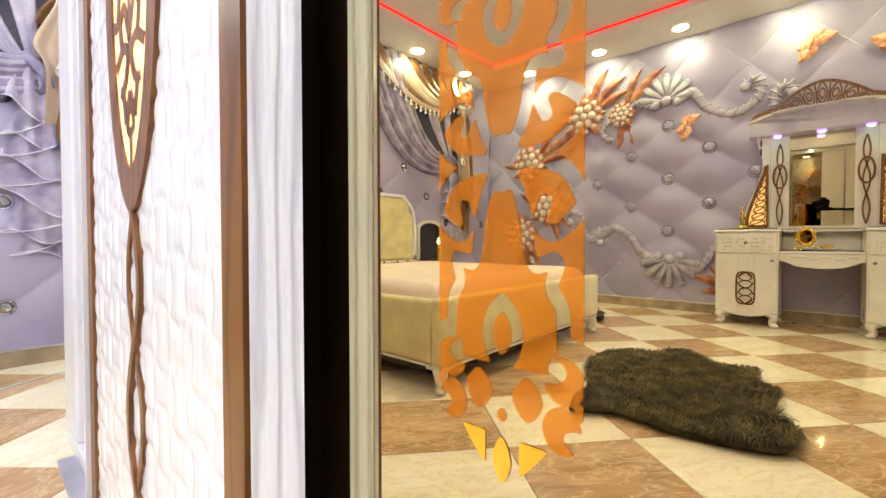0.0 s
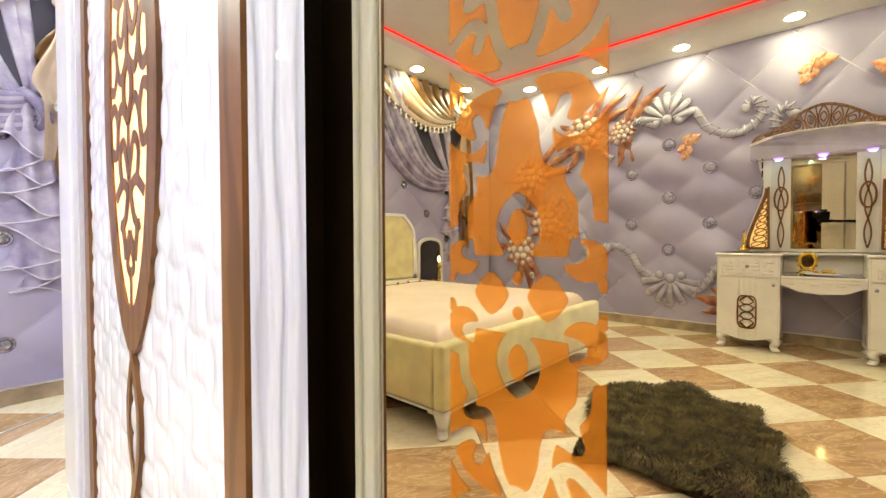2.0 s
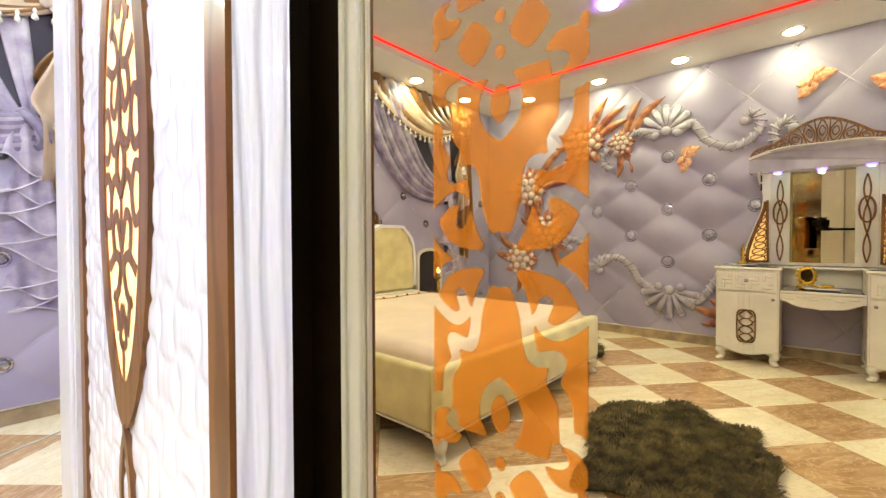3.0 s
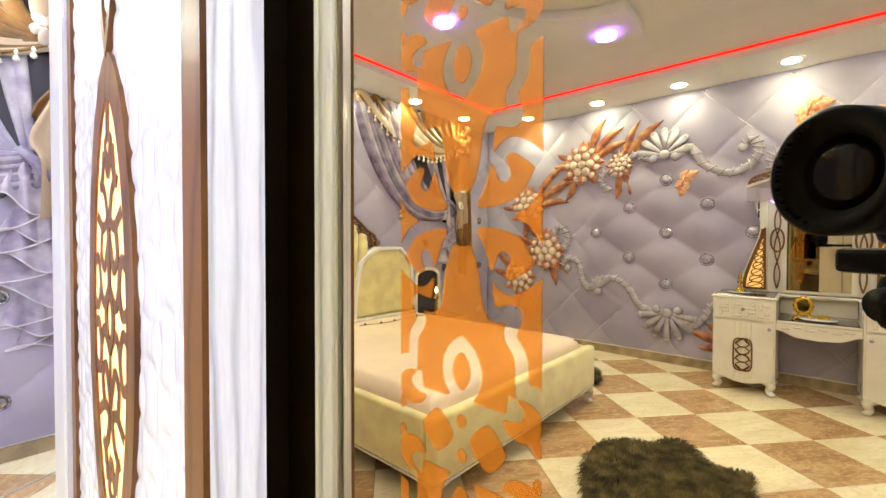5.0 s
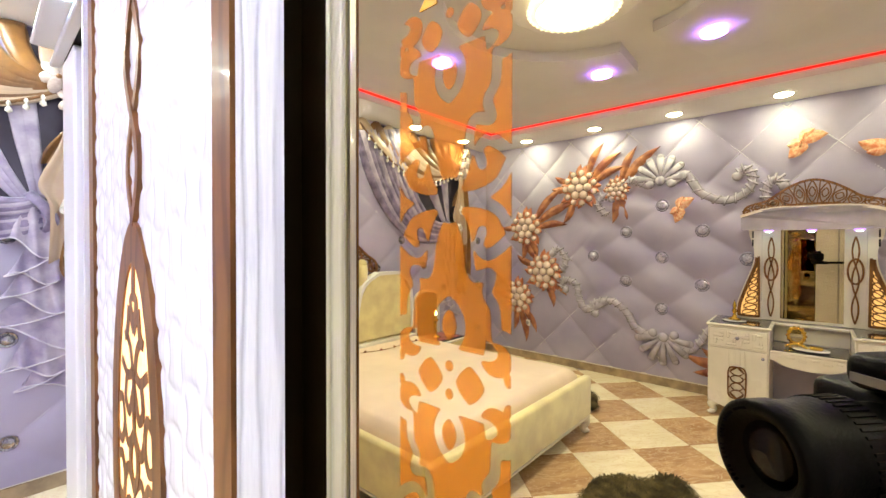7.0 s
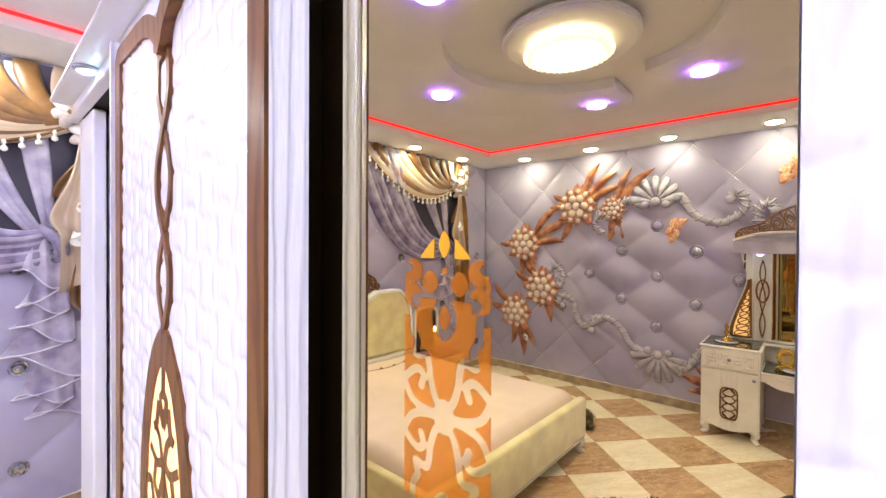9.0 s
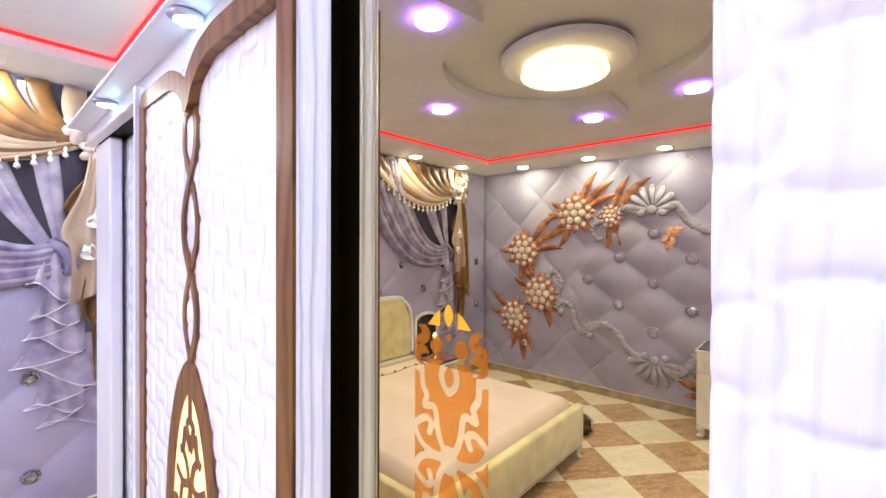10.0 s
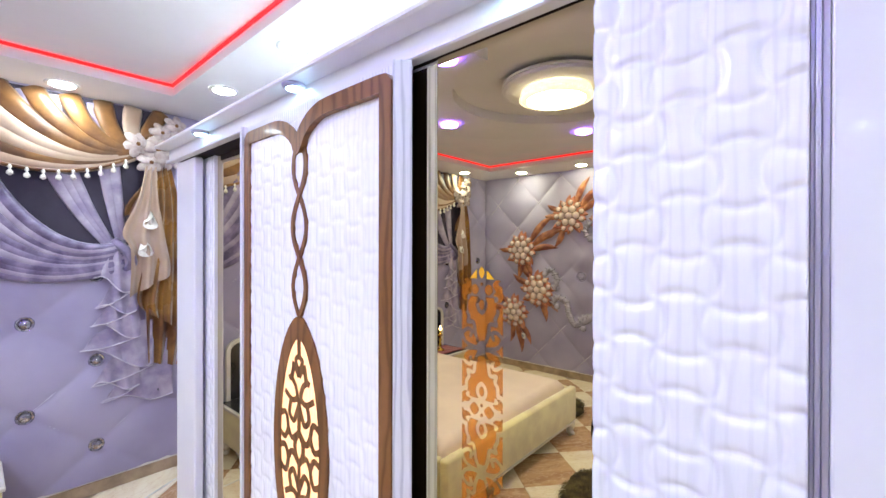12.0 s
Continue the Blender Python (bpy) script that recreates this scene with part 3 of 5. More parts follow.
def jewel_flower(x, z, r, leaves):
    bm = bmesh.new()
    for k in range(16):
        leaf(bm, x + 0.35 * r * math.cos(k * 0.393), z + 0.35 * r * math.sin(k * 0.393), math.degrees(k * 0.393) + 12 * math.sin(k * 3), r * (0.60 + 0.12 * math.sin(k * 5)), r * 0.19, 0.006 * (k % 2))
    f = part("flower", bm, M_PETAL, mural_south, "coral flower set with pearls", smooth=True)
    pearl = bmesh.new()
    ball(pearl, (0, 0, 0), 1.0, 1, 0.7, 1, 10, 8)
    base = part("pearl", pearl, M_PEARL, f, smooth=True)
    spots_p = [(0, 0)] + [(0.36 * math.cos(k * 1.047), 0.36 * math.sin(k * 1.047)) for k in range(6)] + [(0.66 * math.cos(k * 0.571 + 0.3), 0.66 * math.sin(k * 0.571 + 0.3)) for k in range(11)]
    for k, (px, pz) in enumerate(spots_p):
        o = base if k == 0 else bpy.data.objects.new("pearl", base.data)
        if k:
            scene.collection.objects.link(o)
            o.parent = f
        rad = r * (0.195 if k < 7 else 0.140)
        o.location = (x + r * px, YM + 0.026 - 0.006 * (k >= 7), z + r * pz)
        o.scale = (rad, rad, rad)
    for ang, ln, w in leaves:
        bm = bmesh.new()
        leaf(bm, x + 0.6 * r * math.cos(math.radians(ang)), z + 0.6 * r * math.sin(math.radians(ang)), ang, ln, w, -0.004)
        part("leaf", bm, M_LEAF, mural_south, "pointed copper leaf", smooth=True)


jewel_flower(-1.93, 2.13, 0.265, ((35, 0.42, 0.055), (58, 0.40, 0.05), (18, 0.40, 0.05), (175, 0.2, 0.05), (150, 0.2, 0.04), (215, 0.34, 0.05), (240, 0.30, 0.05)))
jewel_flower(-1.51, 2.08, 0.155, ((40, 0.50, 0.06), (62, 0.40, 0.05), (-75, 0.26, 0.05), (-100, 0.28, 0.05)))
jewel_flower(-2.645, 1.68, 0.265, ((20, 0.55, 0.06), (40, 0.55, 0.055), (0, 0.40, 0.05), (175, 0.22, 0.04), (-70, 0.25, 0.05), (-100, 0.25, 0.05)))
jewel_flower(-2.39, 1.13, 0.27, ((150, 0.28, 0.05), (120, 0.35, 0.05), (-75, 0.28, 0.05), (-45, 0.24, 0.05)))
jewel_flower(-2.765, 0.79, 0.26, ((165, 0.25, 0.05), (130, 0.35, 0.05), (-80, 0.42, 0.06), (-60, 0.35, 0.05), (-100, 0.28, 0.045)))
for ang, ln, w in ((170, 0.42, 0.06), (195, 0.36, 0.055), (150, 0.3, 0.05)):
    bm = bmesh.new()
    leaf(bm, -0.42, 0.33, ang, ln, w, 0)
    part("leaf", bm, M_LEAF, mural_south, "pointed copper leaf", smooth=True)


def butterfly(x, z, r, turn):
    bm = bmesh.new()
    for ang, ln, w in ((10, 1.0, 0.34), (45, 0.75, 0.3), (190, 0.55, 0.3), (235, 0.9, 0.33), (265, 0.6, 0.26)):
        leaf(bm, x, z, ang + turn, r * ln, r * w, 0.004)
    tube(bm, [(x - 0.05 * r, YM + 0.02, z - 0.3 * r), (x, YM + 0.026, z), (x + 0.1 * r, YM + 0.02, z + 0.35 * r)], 0.010, 6)
    part("butterfly_print", bm, M_FLY, mural_south, "coral printed butterfly", smooth=True)


butterfly(0.03, 2.36, 0.175, 0)
butterfly(-0.90, 1.84, 0.165, 20)
butterfly(0.55, 2.25, 0.18, 150)

# ---- printed mural on the west wall: tufting and draped curtains either side of the bed ----
YC = -1.82
mural_west = thing("curtain_mural", "printed lilac tufted mural with draped silk curtains", "wall mural")


def west_relief(y, z):
    return 0.030 * cushion(y + 0.458, 0.351, z - 0.635, 0.294, 0.24)


sheet("tufted_panel", 260, 150, lambda u, v: (XW + 0.001 + west_relief(YS + 0.03 + u * (YN - YS - 0.03), 0.10 + v * 2.633), YS + 0.03 + u * (YN - YS - 0.03), 0.10 + v * 2.633), M_TUFT, mural_west)
for i in range(-12, 4):
    for j in range(-2, 4):
        by, bz = -0.458 + 0.351 * i, 0.635 + 0.294 * j
        if (i + j) % 2 == 0 and 0.15 < bz < 1.6 and YS + 0.1 < by < YN - 0.1:
            b = lathe([(0.044, 0.0), (0.048, 0.012), (0.043, 0.020), (0.033, 0.017), (0.024, 0.034), (0.008, 0.038)], 12)
            b.transform(Matrix.Translation((XW + 0.002 + west_relief(by, bz), by, bz)) @ pose(0, 0, 0, 0, 90, 0))
            part("button", b, M_CHROME, mural_west)


for sg in (-1, 1):
    for k in range(-24, 25):
        run = [(XW + 0.004, -0.458 + sg * (z - 0.635) * 0.351 / 0.294 + 2 * 0.351 * k, z) for z in (0.11 + 2.6 * q / 120 for q in range(121))]
        run = [p for p in run if YS + 0.05 < p[1] < YN - 0.1]
        if len(run) > 4:
            seam(mural_west, [run[0], run[-1]])


def curtain(sgn):
    """One gathered curtain; s is the distance from the bed's centre line, towards the room's corner."""
    Y = lambda s: YC + sgn * s
    X0 = XW + 0.018
    # the dark gap behind the swags: the mural's printed shade as a plum sheet
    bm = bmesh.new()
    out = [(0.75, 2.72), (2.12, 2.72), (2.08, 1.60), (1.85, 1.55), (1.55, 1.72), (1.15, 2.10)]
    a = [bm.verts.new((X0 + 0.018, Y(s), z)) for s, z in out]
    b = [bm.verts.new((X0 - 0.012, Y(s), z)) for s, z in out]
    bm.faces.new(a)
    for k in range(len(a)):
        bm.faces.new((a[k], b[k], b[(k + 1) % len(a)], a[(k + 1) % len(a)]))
    part("dark_gap", bm, M_DARK_GAP, mural_west, "printed dark plum shade in the gap behind the swags")
    # gold swag
    for name, material, lab, picks in (("gold_swag", M_GOLD_SILK, "draped gold silk swag", (1, 4, 5, 6, 7, 9)), ("champagne_swag", M_CHAMP_SILK, "draped champagne silk swag", (0, 2, 3, 8))):
        for k in picks:
            bm = bmesh.new()
            t = k / 9
            s0, z0 = 0.50 + 1.60 * t, 2.725
            low = 2.06 + 0.50 * t
            line = bez((X0 + 0.01, Y(s0), z0), (X0 + 0.04 + 0.006 * k, Y(1.30 + 0.62 * t), low - 0.12), (X0 + 0.05, Y(2.03), 2.43 + 0.012 * k), 22)
            tube(bm, line, lambda q, t=t: (0.062 - 0.02 * t) * (1 - q) ** 0.6 + 0.016, 8, (1, 0, 0), 0.34)
            part(name, bm, material, mural_west, lab, smooth=True)
    # bead fringe under the swag
    hem = bez((X0 + 0.03, Y(0.50), 2.68), (X0 + 0.06, Y(1.30), 1.885), (X0 + 0.05, Y(1.98), 2.41), 60)
    bm = bmesh.new()
    tube(bm, [(0, 0, 0.012), (0, 0, -0.004), (0, 0, -0.016), (0, 0, -0.030), (0, 0, -0.046), (0, 0, -0.056)], lambda q: (0.004, 0.012, 0.004, 0.014, 0.016, 0.003)[min(5, int(q * 5 + 0.5))], 8)
    bead = part("fringe_bead", bm, M_IVORY, mural_west, "ivory fringe bead", smooth=True)
    for k in range(4, 58, 3):
        o = bead if k == 4 else new("fringe_bead", bead.data)
        o.parent = mural_west
        o.location = hem[k] + Vector((0.012, 0, -0.008))
    bm = bmesh.new()
    tube(bm, hem, 0.012, 6)
    part("fringe_braid", bm, M_GOLD_SILK, mural_west, "gold braid", smooth=True)
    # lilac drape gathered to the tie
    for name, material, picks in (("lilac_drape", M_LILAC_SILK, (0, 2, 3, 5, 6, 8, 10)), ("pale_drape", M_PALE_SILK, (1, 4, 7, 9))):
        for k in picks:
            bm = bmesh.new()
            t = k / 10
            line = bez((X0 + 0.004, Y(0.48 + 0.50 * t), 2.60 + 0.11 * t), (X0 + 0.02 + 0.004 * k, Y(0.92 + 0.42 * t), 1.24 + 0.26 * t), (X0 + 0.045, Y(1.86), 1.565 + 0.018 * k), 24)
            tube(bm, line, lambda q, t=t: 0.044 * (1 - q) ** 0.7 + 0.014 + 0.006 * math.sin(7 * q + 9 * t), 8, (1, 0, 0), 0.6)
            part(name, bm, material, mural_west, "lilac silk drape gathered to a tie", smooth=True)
    for k, s0 in enumerate((1.36, 1.42, 1.48, 1.70, 1.76)):
        bm = bmesh.new()
        line = bez((X0 + 0.004, Y(s0), 2.70), (X0 + 0.014, Y(s0 + 0.06), 2.15), (X0 + 0.03, Y(1.78 + 0.02 * k), 1.70), 18)
        tube(bm, line, lambda q: 0.050 * (1 - q) + 0.014, 8, (1, 0, 0), 0.3)
        part("sheer_drape", bm, M_PALE_SILK, mural_west, "pale lilac inner drape", smooth=True)
    bm = bmesh.new()
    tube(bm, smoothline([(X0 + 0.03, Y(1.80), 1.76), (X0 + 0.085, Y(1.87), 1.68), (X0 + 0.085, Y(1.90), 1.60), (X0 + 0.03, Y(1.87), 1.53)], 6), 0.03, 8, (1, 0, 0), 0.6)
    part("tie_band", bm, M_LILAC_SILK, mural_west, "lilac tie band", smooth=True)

    # ruffled cascade under the tie: cloth that folds back and forth, with rolled hems
    folds = (((1.69, 1.50), (1.90, 1.40)), ((1.70, 1.29), (1.93, 1.26)), ((1.675, 1.17), (1.955, 1.07)), ((1.62, 1.01), (2.03, 0.84)), ((1.68, 0.755), (1.95, 0.715)), ((1.735, 0.63), (2.16, 0.60)))
    for k, ((sl, zl), (sr, zr)) in enumerate(folds):
        def flounce(u, v, sl=sl, zl=zl, sr=sr, zr=zr, k=k):
            low = zl + (zr - zl) * u + 0.030 * math.sin(2 * math.pi * u)
            top = max(zl + 0.035 + 0.30 * u ** 0.55 + (zr - zl) * u, low + 0.03)
            pleat = math.sin(2 * math.pi * (2.6 * u - 0.5 * v + 0.21 * k))
            return (X0 + 0.018 + 0.007 * (5 - k) + 0.012 * pleat * (0.4 + 0.6 * v) + 0.020 * v * u, Y(sl + u * (sr - sl) + 0.05 * (1 - v) * (1 - u)), low + (top - low) * (1 - v))
        f = sheet("flounce", 32, 18, flounce, M_PALE_SILK, mural_west, "pale lilac ruffled flounce")
        rim = [Vector(flounce(q / 18, 1.0)) + Vector((0.003, 0, 0)) for q in range(19)]
        if k < 5:
            n2 = folds[k + 1][0]
            rim += [Vector((X0 + 0.034 + 0.007 * (5 - k) - 0.009 * q / 6, Y(sr + (n2[0] - sr) * q / 6), zr + (n2[1] - zr) * q / 6 - 0.02 * math.sin(math.pi * q / 6))) for q in range(1, 7)]
        part("hem", tube(bmesh.new(), rim, 0.0042, 6), M_PALE_HEM, f, "pale rolled hem", smooth=True)

    # gold and champagne tails under the knot, cut on the slant
    def tail(left, right, material, nm, lab, kx, waves, deep):
        lft, rgt = smoothline([(a, b, 0) for a, b in left], 8), smoothline([(a, b, 0) for a, b in right], 8)

        def at(line, v):
            f = v * (len(line) - 1)
            k = min(len(line) - 2, int(f))
            return line[k] + (line[k + 1] - line[k]) * (f - k)

        def fn(u, v):
            p = at(lft, v) * (1 - u) + at(rgt, v) * u
            return (X0 + 0.03 + kx + deep * math.sin(2 * math.pi * (u * waves + 0.3 * v)) * (0.25 + 0.75 * v), Y(p.x), p.y)
        sheet(nm, 40, 40, fn, material, mural_west, lab)
    tail([(2.04, 2.34), (2.03, 2.10), (1.99, 1.72), (1.925, 1.36), (1.965, 1.25)], [(2.13, 2.36), (2.19, 2.05), (2.22, 1.60), (2.24, 1.25), (2.23, 1.06)], M_AMBER_SILK, "gold_tail", "hanging gold silk tail", 0.030, 3.2, 0.040)
    tail([(2.03, 1.62), (1.99, 1.28), (2.00, 0.86)], [(2.20, 1.62), (2.24, 1.20), (2.20, 0.80)], M_AMBER_SILK, "gold_tail", "lower fold of the gold silk tail", 0.004, 2.6, 0.030)
    tail([(1.975, 2.30), (1.93, 2.06), (1.838, 1.82), (1.884, 1.68), (1.876, 1.356)], [(2.04, 2.30), (2.05, 2.08), (2.10, 1.76), (2.13, 1.60), (2.134, 1.50)], M_CHAMP_SILK, "champagne_tail", "hanging champagne silk tail", 0.068, 2.3, 0.026)
    tail([(1.96, 2.16), (1.87, 2.02), (1.85, 1.93)], [(2.00, 2.16), (1.98, 2.05), (1.93, 1.96)], M_GOLD_SILK, "gold_trim_tail", "beaded gold tail", 0.045, 1.4, 0.012)
    # the knot of ivory flowers
    bm = bmesh.new()
    for cs, cz, cr in ((2.05, 2.43, 0.125), (1.93, 2.45, 0.095), (2.15, 2.50, 0.10), (2.01, 2.33, 0.09), (2.14, 2.37, 0.08), (2.17, 2.63, 0.08), (2.08, 2.56, 0.08)):
        for k in range(6):
            a = k * 1.047 + cs * 5
            place = Matrix.Translation((X0 + 0.075 + 0.012 * (k % 2), Y(cs + cr * 0.52 * math.cos(a)), cz + cr * 0.52 * math.sin(a)))
            turn = pose(0, 0, 0, math.degrees(a) * (1 if sgn > 0 else -1) + (0 if sgn > 0 else 180), 0, 0) @ pose(0, 0, 0, 0, 0, 24)
            bmesh.ops.create_uvsphere(bm, u_segments=10, v_segments=7, radius=1, matrix=place @ turn @ Matrix.Diagonal((cr * 0.13, cr * 0.58, cr * 0.34, 1)))
        part("knot_flower", bm, M_KNOT, mural_west, "ivory and champagne silk flower", smooth=True)
        part("flower_eye", ball(bmesh.new(), (X0 + 0.105, Y(cs), cz), cr * 0.17, 1, 1, 1, 8, 6), M_AMBER_SILK, mural_west, "amber flower centre", smooth=True)
        bm = bmesh.new()
    bm.free()
    bm = bmesh.new()
    for cs, cz in ((2.00, 1.92), (1.97, 1.72)):
        ring = []
        for k in range(10):
            tube_a = k * 0.628
            ring.append((0.048 * math.cos(tube_a), 0.06 * math.sin(tube_a)))
        top = [bm.verts.new((X0 + 0.12, Y(cs + p), cz - 0.05 + q * 0.5 + (0.03 if k == 2 else 0))) for k, (p, q) in enumerate(ring)]
        low = [bm.verts.new((X0 + 0.075, Y(cs + p * 0.2), cz + 0.07 + q * 0.15)) for p, q in ring]
        for k in range(10):
            bm.faces.new((top[k], top[(k + 1) % 10], low[(k + 1) % 10], low[k]))
        bm.faces.new(low)
        ball(bm, (X0 + 0.11, Y(cs), cz - 0.02), 0.012, 1, 1, 2.4, 6, 5)
    part("calla_lily", bm, M_IVORY, mural_west, "pair of ivory calla lilies", smooth=True)


curtain(1)
curtain(-1)

# skirting
for nm, dims in (("baseboard_west", (XW - 0.003, XW + 0.014, YS + 0.016, YN, 0.0, 0.085)), ("baseboard_south", (XW + 0.016, XE, YS - 0.003, YS + 0.014, 0.0, 0.085)),
                 ("baseboard_east", (XE - 0.014, XE + 0.003, YS + 0.016, YN, 0.0, 0.085))):
    tagged(boxed(nm, dims, M_SKIRT, None, bevel=0.003), "polished beige tile skirting", "baseboard", kind="structure")
for nm, dims in (("trim_west", (XW - 0.003, XW + 0.018, YS + 0.02, YN, 0.0855, 0.104)), ("trim_south", (XW + 0.02, XE, YS - 0.003, YS + 0.018, 0.0855, 0.104))):
    tagged(boxed(nm, dims, M_LACQ, None, bevel=0.006), "slim white bead above the skirting", "trim", kind="structure")

# ---- wardrobe ----
ward = thing("wardrobe", "white sliding-door wardrobe with walnut fretwork and tinted mirrors", "wardrobe")
WX0, WX1 = -1.952, 1.30
boxed("end_panel", (WX0, WX0 + 0.03, 0.0, YN - 0.02, 0.0, 2.189), M_WHITE, ward)
boxed("end_panel", (WX1 - 0.03, WX1, 0.0, YN - 0.02, 0.0, 2.189), M_WHITE, ward)
boxed("back_panel", (WX0 + 0.03, WX1 - 0.03, YN - 0.04, YN - 0.02, 0.0, 2.189), M_WHITE, ward)
boxed("plinth", (WX0 + 0.032, WX1 - 0.032, -0.005, YN - 0.06, 0.0, 0.055), M_WHITE, ward)
boxed("end_stile", (WX0 + 0.001, -1.700, -0.004, 0.035, 0.056, 2.129), M_PAINT, ward, "white end stile", 0.008)


# moulded cornice with a light shelf
def cornice():
    prof = [(YN - 0.02, 2.212), (-0.080, 2.212), (-0.085, 2.207), (-0.085, 2.199), (-0.079, 2.1955), (-0.022, 2.194), (-0.022, 2.152), (-0.034, 2.144), (-0.034, 2.134), (-0.030, 2.131), (-0.004, 2.131), (-0.004, 2.19), (YN - 0.02, 2.19)]
    bm = bmesh.new()
    a = [bm.verts.new((WX0 - 0.05, y, z)) for y, z in prof]
    b = [bm.verts.new((WX1 + 0.05, y, z)) for y, z in prof]
    for k in range(len(prof)):
        bm.faces.new((a[k], a[(k + 1) % len(prof)], b[(k + 1) % len(prof)], b[k]))
    bm.faces.new(a)
    bm.faces.new(b[::-1])
    return bm


part("cornice", cornice(), M_PAINT, ward, "white moulded cornice")
boxed("top_track", (WX0 + 0.03, WX1 - 0.03, -0.003, 0.12, 2.1325, 2.189), M_DARK, ward, "dark sliding track", 0.002)
boxed("bottom_track", (WX0 + 0.24, WX1 - 0.03, -0.050, -0.006, 0.0, 0.018), M_STEEL, ward, "aluminium floor track", 0.002)
for x in (-1.494, -0.735, 0.02, 0.78):
    bm = lathe([(0.026, -0.012), (0.034, -0.008), (0.036, 0.0)], 20)
    bm.transform(Matrix.Translation((x, -0.047, 2.1945)))
    s = part("cabinet_spot", bm, M_STEEL, ward, "small chrome spot", smooth=True)
    bm = lathe([(0.004, -0.017), (0.018, -0.0155), (0.024, -0.0125)], 18)
    bm.transform(Matrix.Translation((x, -0.047, 2.1945)))
    part("lens", bm, M_MINISPOT, s, "lit cool white lens", smooth=True)


CELL_X, CELL_Z = 0.0655, 0.0682


def weave(x, z):
    """Basket relief: upright and level cells by turns, with bowed outlines and crescent-shaped grooves between them."""
    p, q = math.pi * (x - 0.250) / CELL_X, math.pi * (z - 1.706) / CELL_Z
    u = (x - 0.250) / CELL_X - 0.20 * math.sin(q) * math.cos(p)
    v = (z - 1.706) / CELL_Z + 0.20 * math.sin(p) * math.cos(q)
    a, b = u - math.floor(u) - 0.5, v - math.floor(v) - 0.5
    side = math.exp(-((0.5 - abs(a)) / 0.115) ** 2) * math.cos(math.pi * b) ** 0.8
    end = math.exp(-((0.5 - abs(b)) / 0.115) ** 2) * math.cos(math.pi * a) ** 0.8
    k = (math.floor(u) + math.floor(v)) % 2
    arch = math.cos(math.pi * a) if k else math.cos(math.pi * b)
    cross = math.cos(math.pi * a) * math.cos(math.pi * b)
    return 0.74 - 0.62 * max(side, end) + 0.22 * arch * cross ** 0.5


def relief(name, x0, x1, z0, z1, y, amp, parent, step=0.0062, label="white relief panel"):
    nu, nv = int((x1 - x0) / step), int((z1 - z0) / step)
    return sheet(name, nu, nv, lambda u, v: (x0 + u * (x1 - x0), y - amp * weave(x0 + u * (x1 - x0), z0 + v * (z1 - z0)), z0 + v * (z1 - z0)), M_RELIEF, parent, label, back=(0, 0.006, 0))


# carved sliding door in front
DX0, DX1, DC = -1.10, -0.246, -0.690
ZT, ZB = 2.128, 0.024
def door_slab():
    """Door leaf with chamfered front edges; the free edge ends in a grip lip, undercut at its back."""
    out = [(DX0, -0.004), (DX0, -0.038), (DX0 + 0.012, -0.049), (DX0 + 0.034, -0.0655), (-1.052, -0.0655), (-1.050, -0.0475), (-0.278, -0.0475), (-0.276, -0.0655), (DX1 - 0.026, -0.0610), (DX1 - 0.003, -0.0386), (DX1, -0.0355), (DX1 - 0.029, -0.0257), (DX1 - 0.029, -0.004)]
    bm = bmesh.new()
    lo = [bm.verts.new((x, y, ZB)) for x, y in out]
    hi = [bm.verts.new((x, y, ZT)) for x, y in out]
    for k in range(len(out)):
        bm.faces.new((lo[k], lo[(k + 1) % len(out)], hi[(k + 1) % len(out)], hi[k]))
    bm.faces.new(lo[::-1])
    bm.faces.new(hi)
    return bm


door = part("carved_door", door_slab(), M_WHITE, ward, "white door with walnut fretwork")
boxed("edge_profile", (DX1 - 0.029, DX1 - 0.028, -0.0252, -0.0022, ZB, ZT - 0.004), M_DARK, door, "dark bronze edge profile", 0.0)
# door back coloured dark, as the unlit gap would look
boxed("backing", (DX0 + 0.01, DX1 - 0.0292, -0.0038, -0.0022, ZB, ZT - 0.004), M_DARK, door, "dark board for the shade behind the door", 0.0)
relief("relief_panel", -1.035, -0.287, 0.10, 2.085, -0.0495, 0.0038, door, 0.0054)
T0, T1 = -0.0660, -0.0700
F0, F1 = -0.0478, -0.0575
# walnut border with its rounded shoulders, and the strands that cross down the middle
for s in (-1, 1):
    bm = bmesh.new()
    xo = -0.664 + s * 0.366
    arc_t = [(p.x, p.y) for p in smoothline([(DC + s * 0.17, 2.084, 0), (DC + s * 0.12, 2.080, 0), (DC + s * 0.07, 2.062, 0), (DC + s * 0.028, 2.028, 0), (DC + s * 0.008, 1.985, 0)], 7)]
    arc_b = [(x, 2.166 - z) for x, z in arc_t]
    line = arc_b[::-1] + [(xo - s * 0.03, 0.082), (xo - s * 0.008, 0.084), (xo, 0.092), (xo, 0.12), (xo, 1.0), (xo, 2.046), (xo, 2.074), (xo - s * 0.008, 2.082), (xo - s * 0.03, 2.084)] + arc_t
    band(bm, line, 0.042, T1 if s > 0 else F1, -0.0490 if s > 0 else F0, taper=lambda t: min(1.0, 0.45 + 9 * min(t, 1 - t)))
    part("walnut_border", bm, M_TRIM, door, "walnut border strip")
ZC, MH, MW = 1.130, 0.382, 0.148
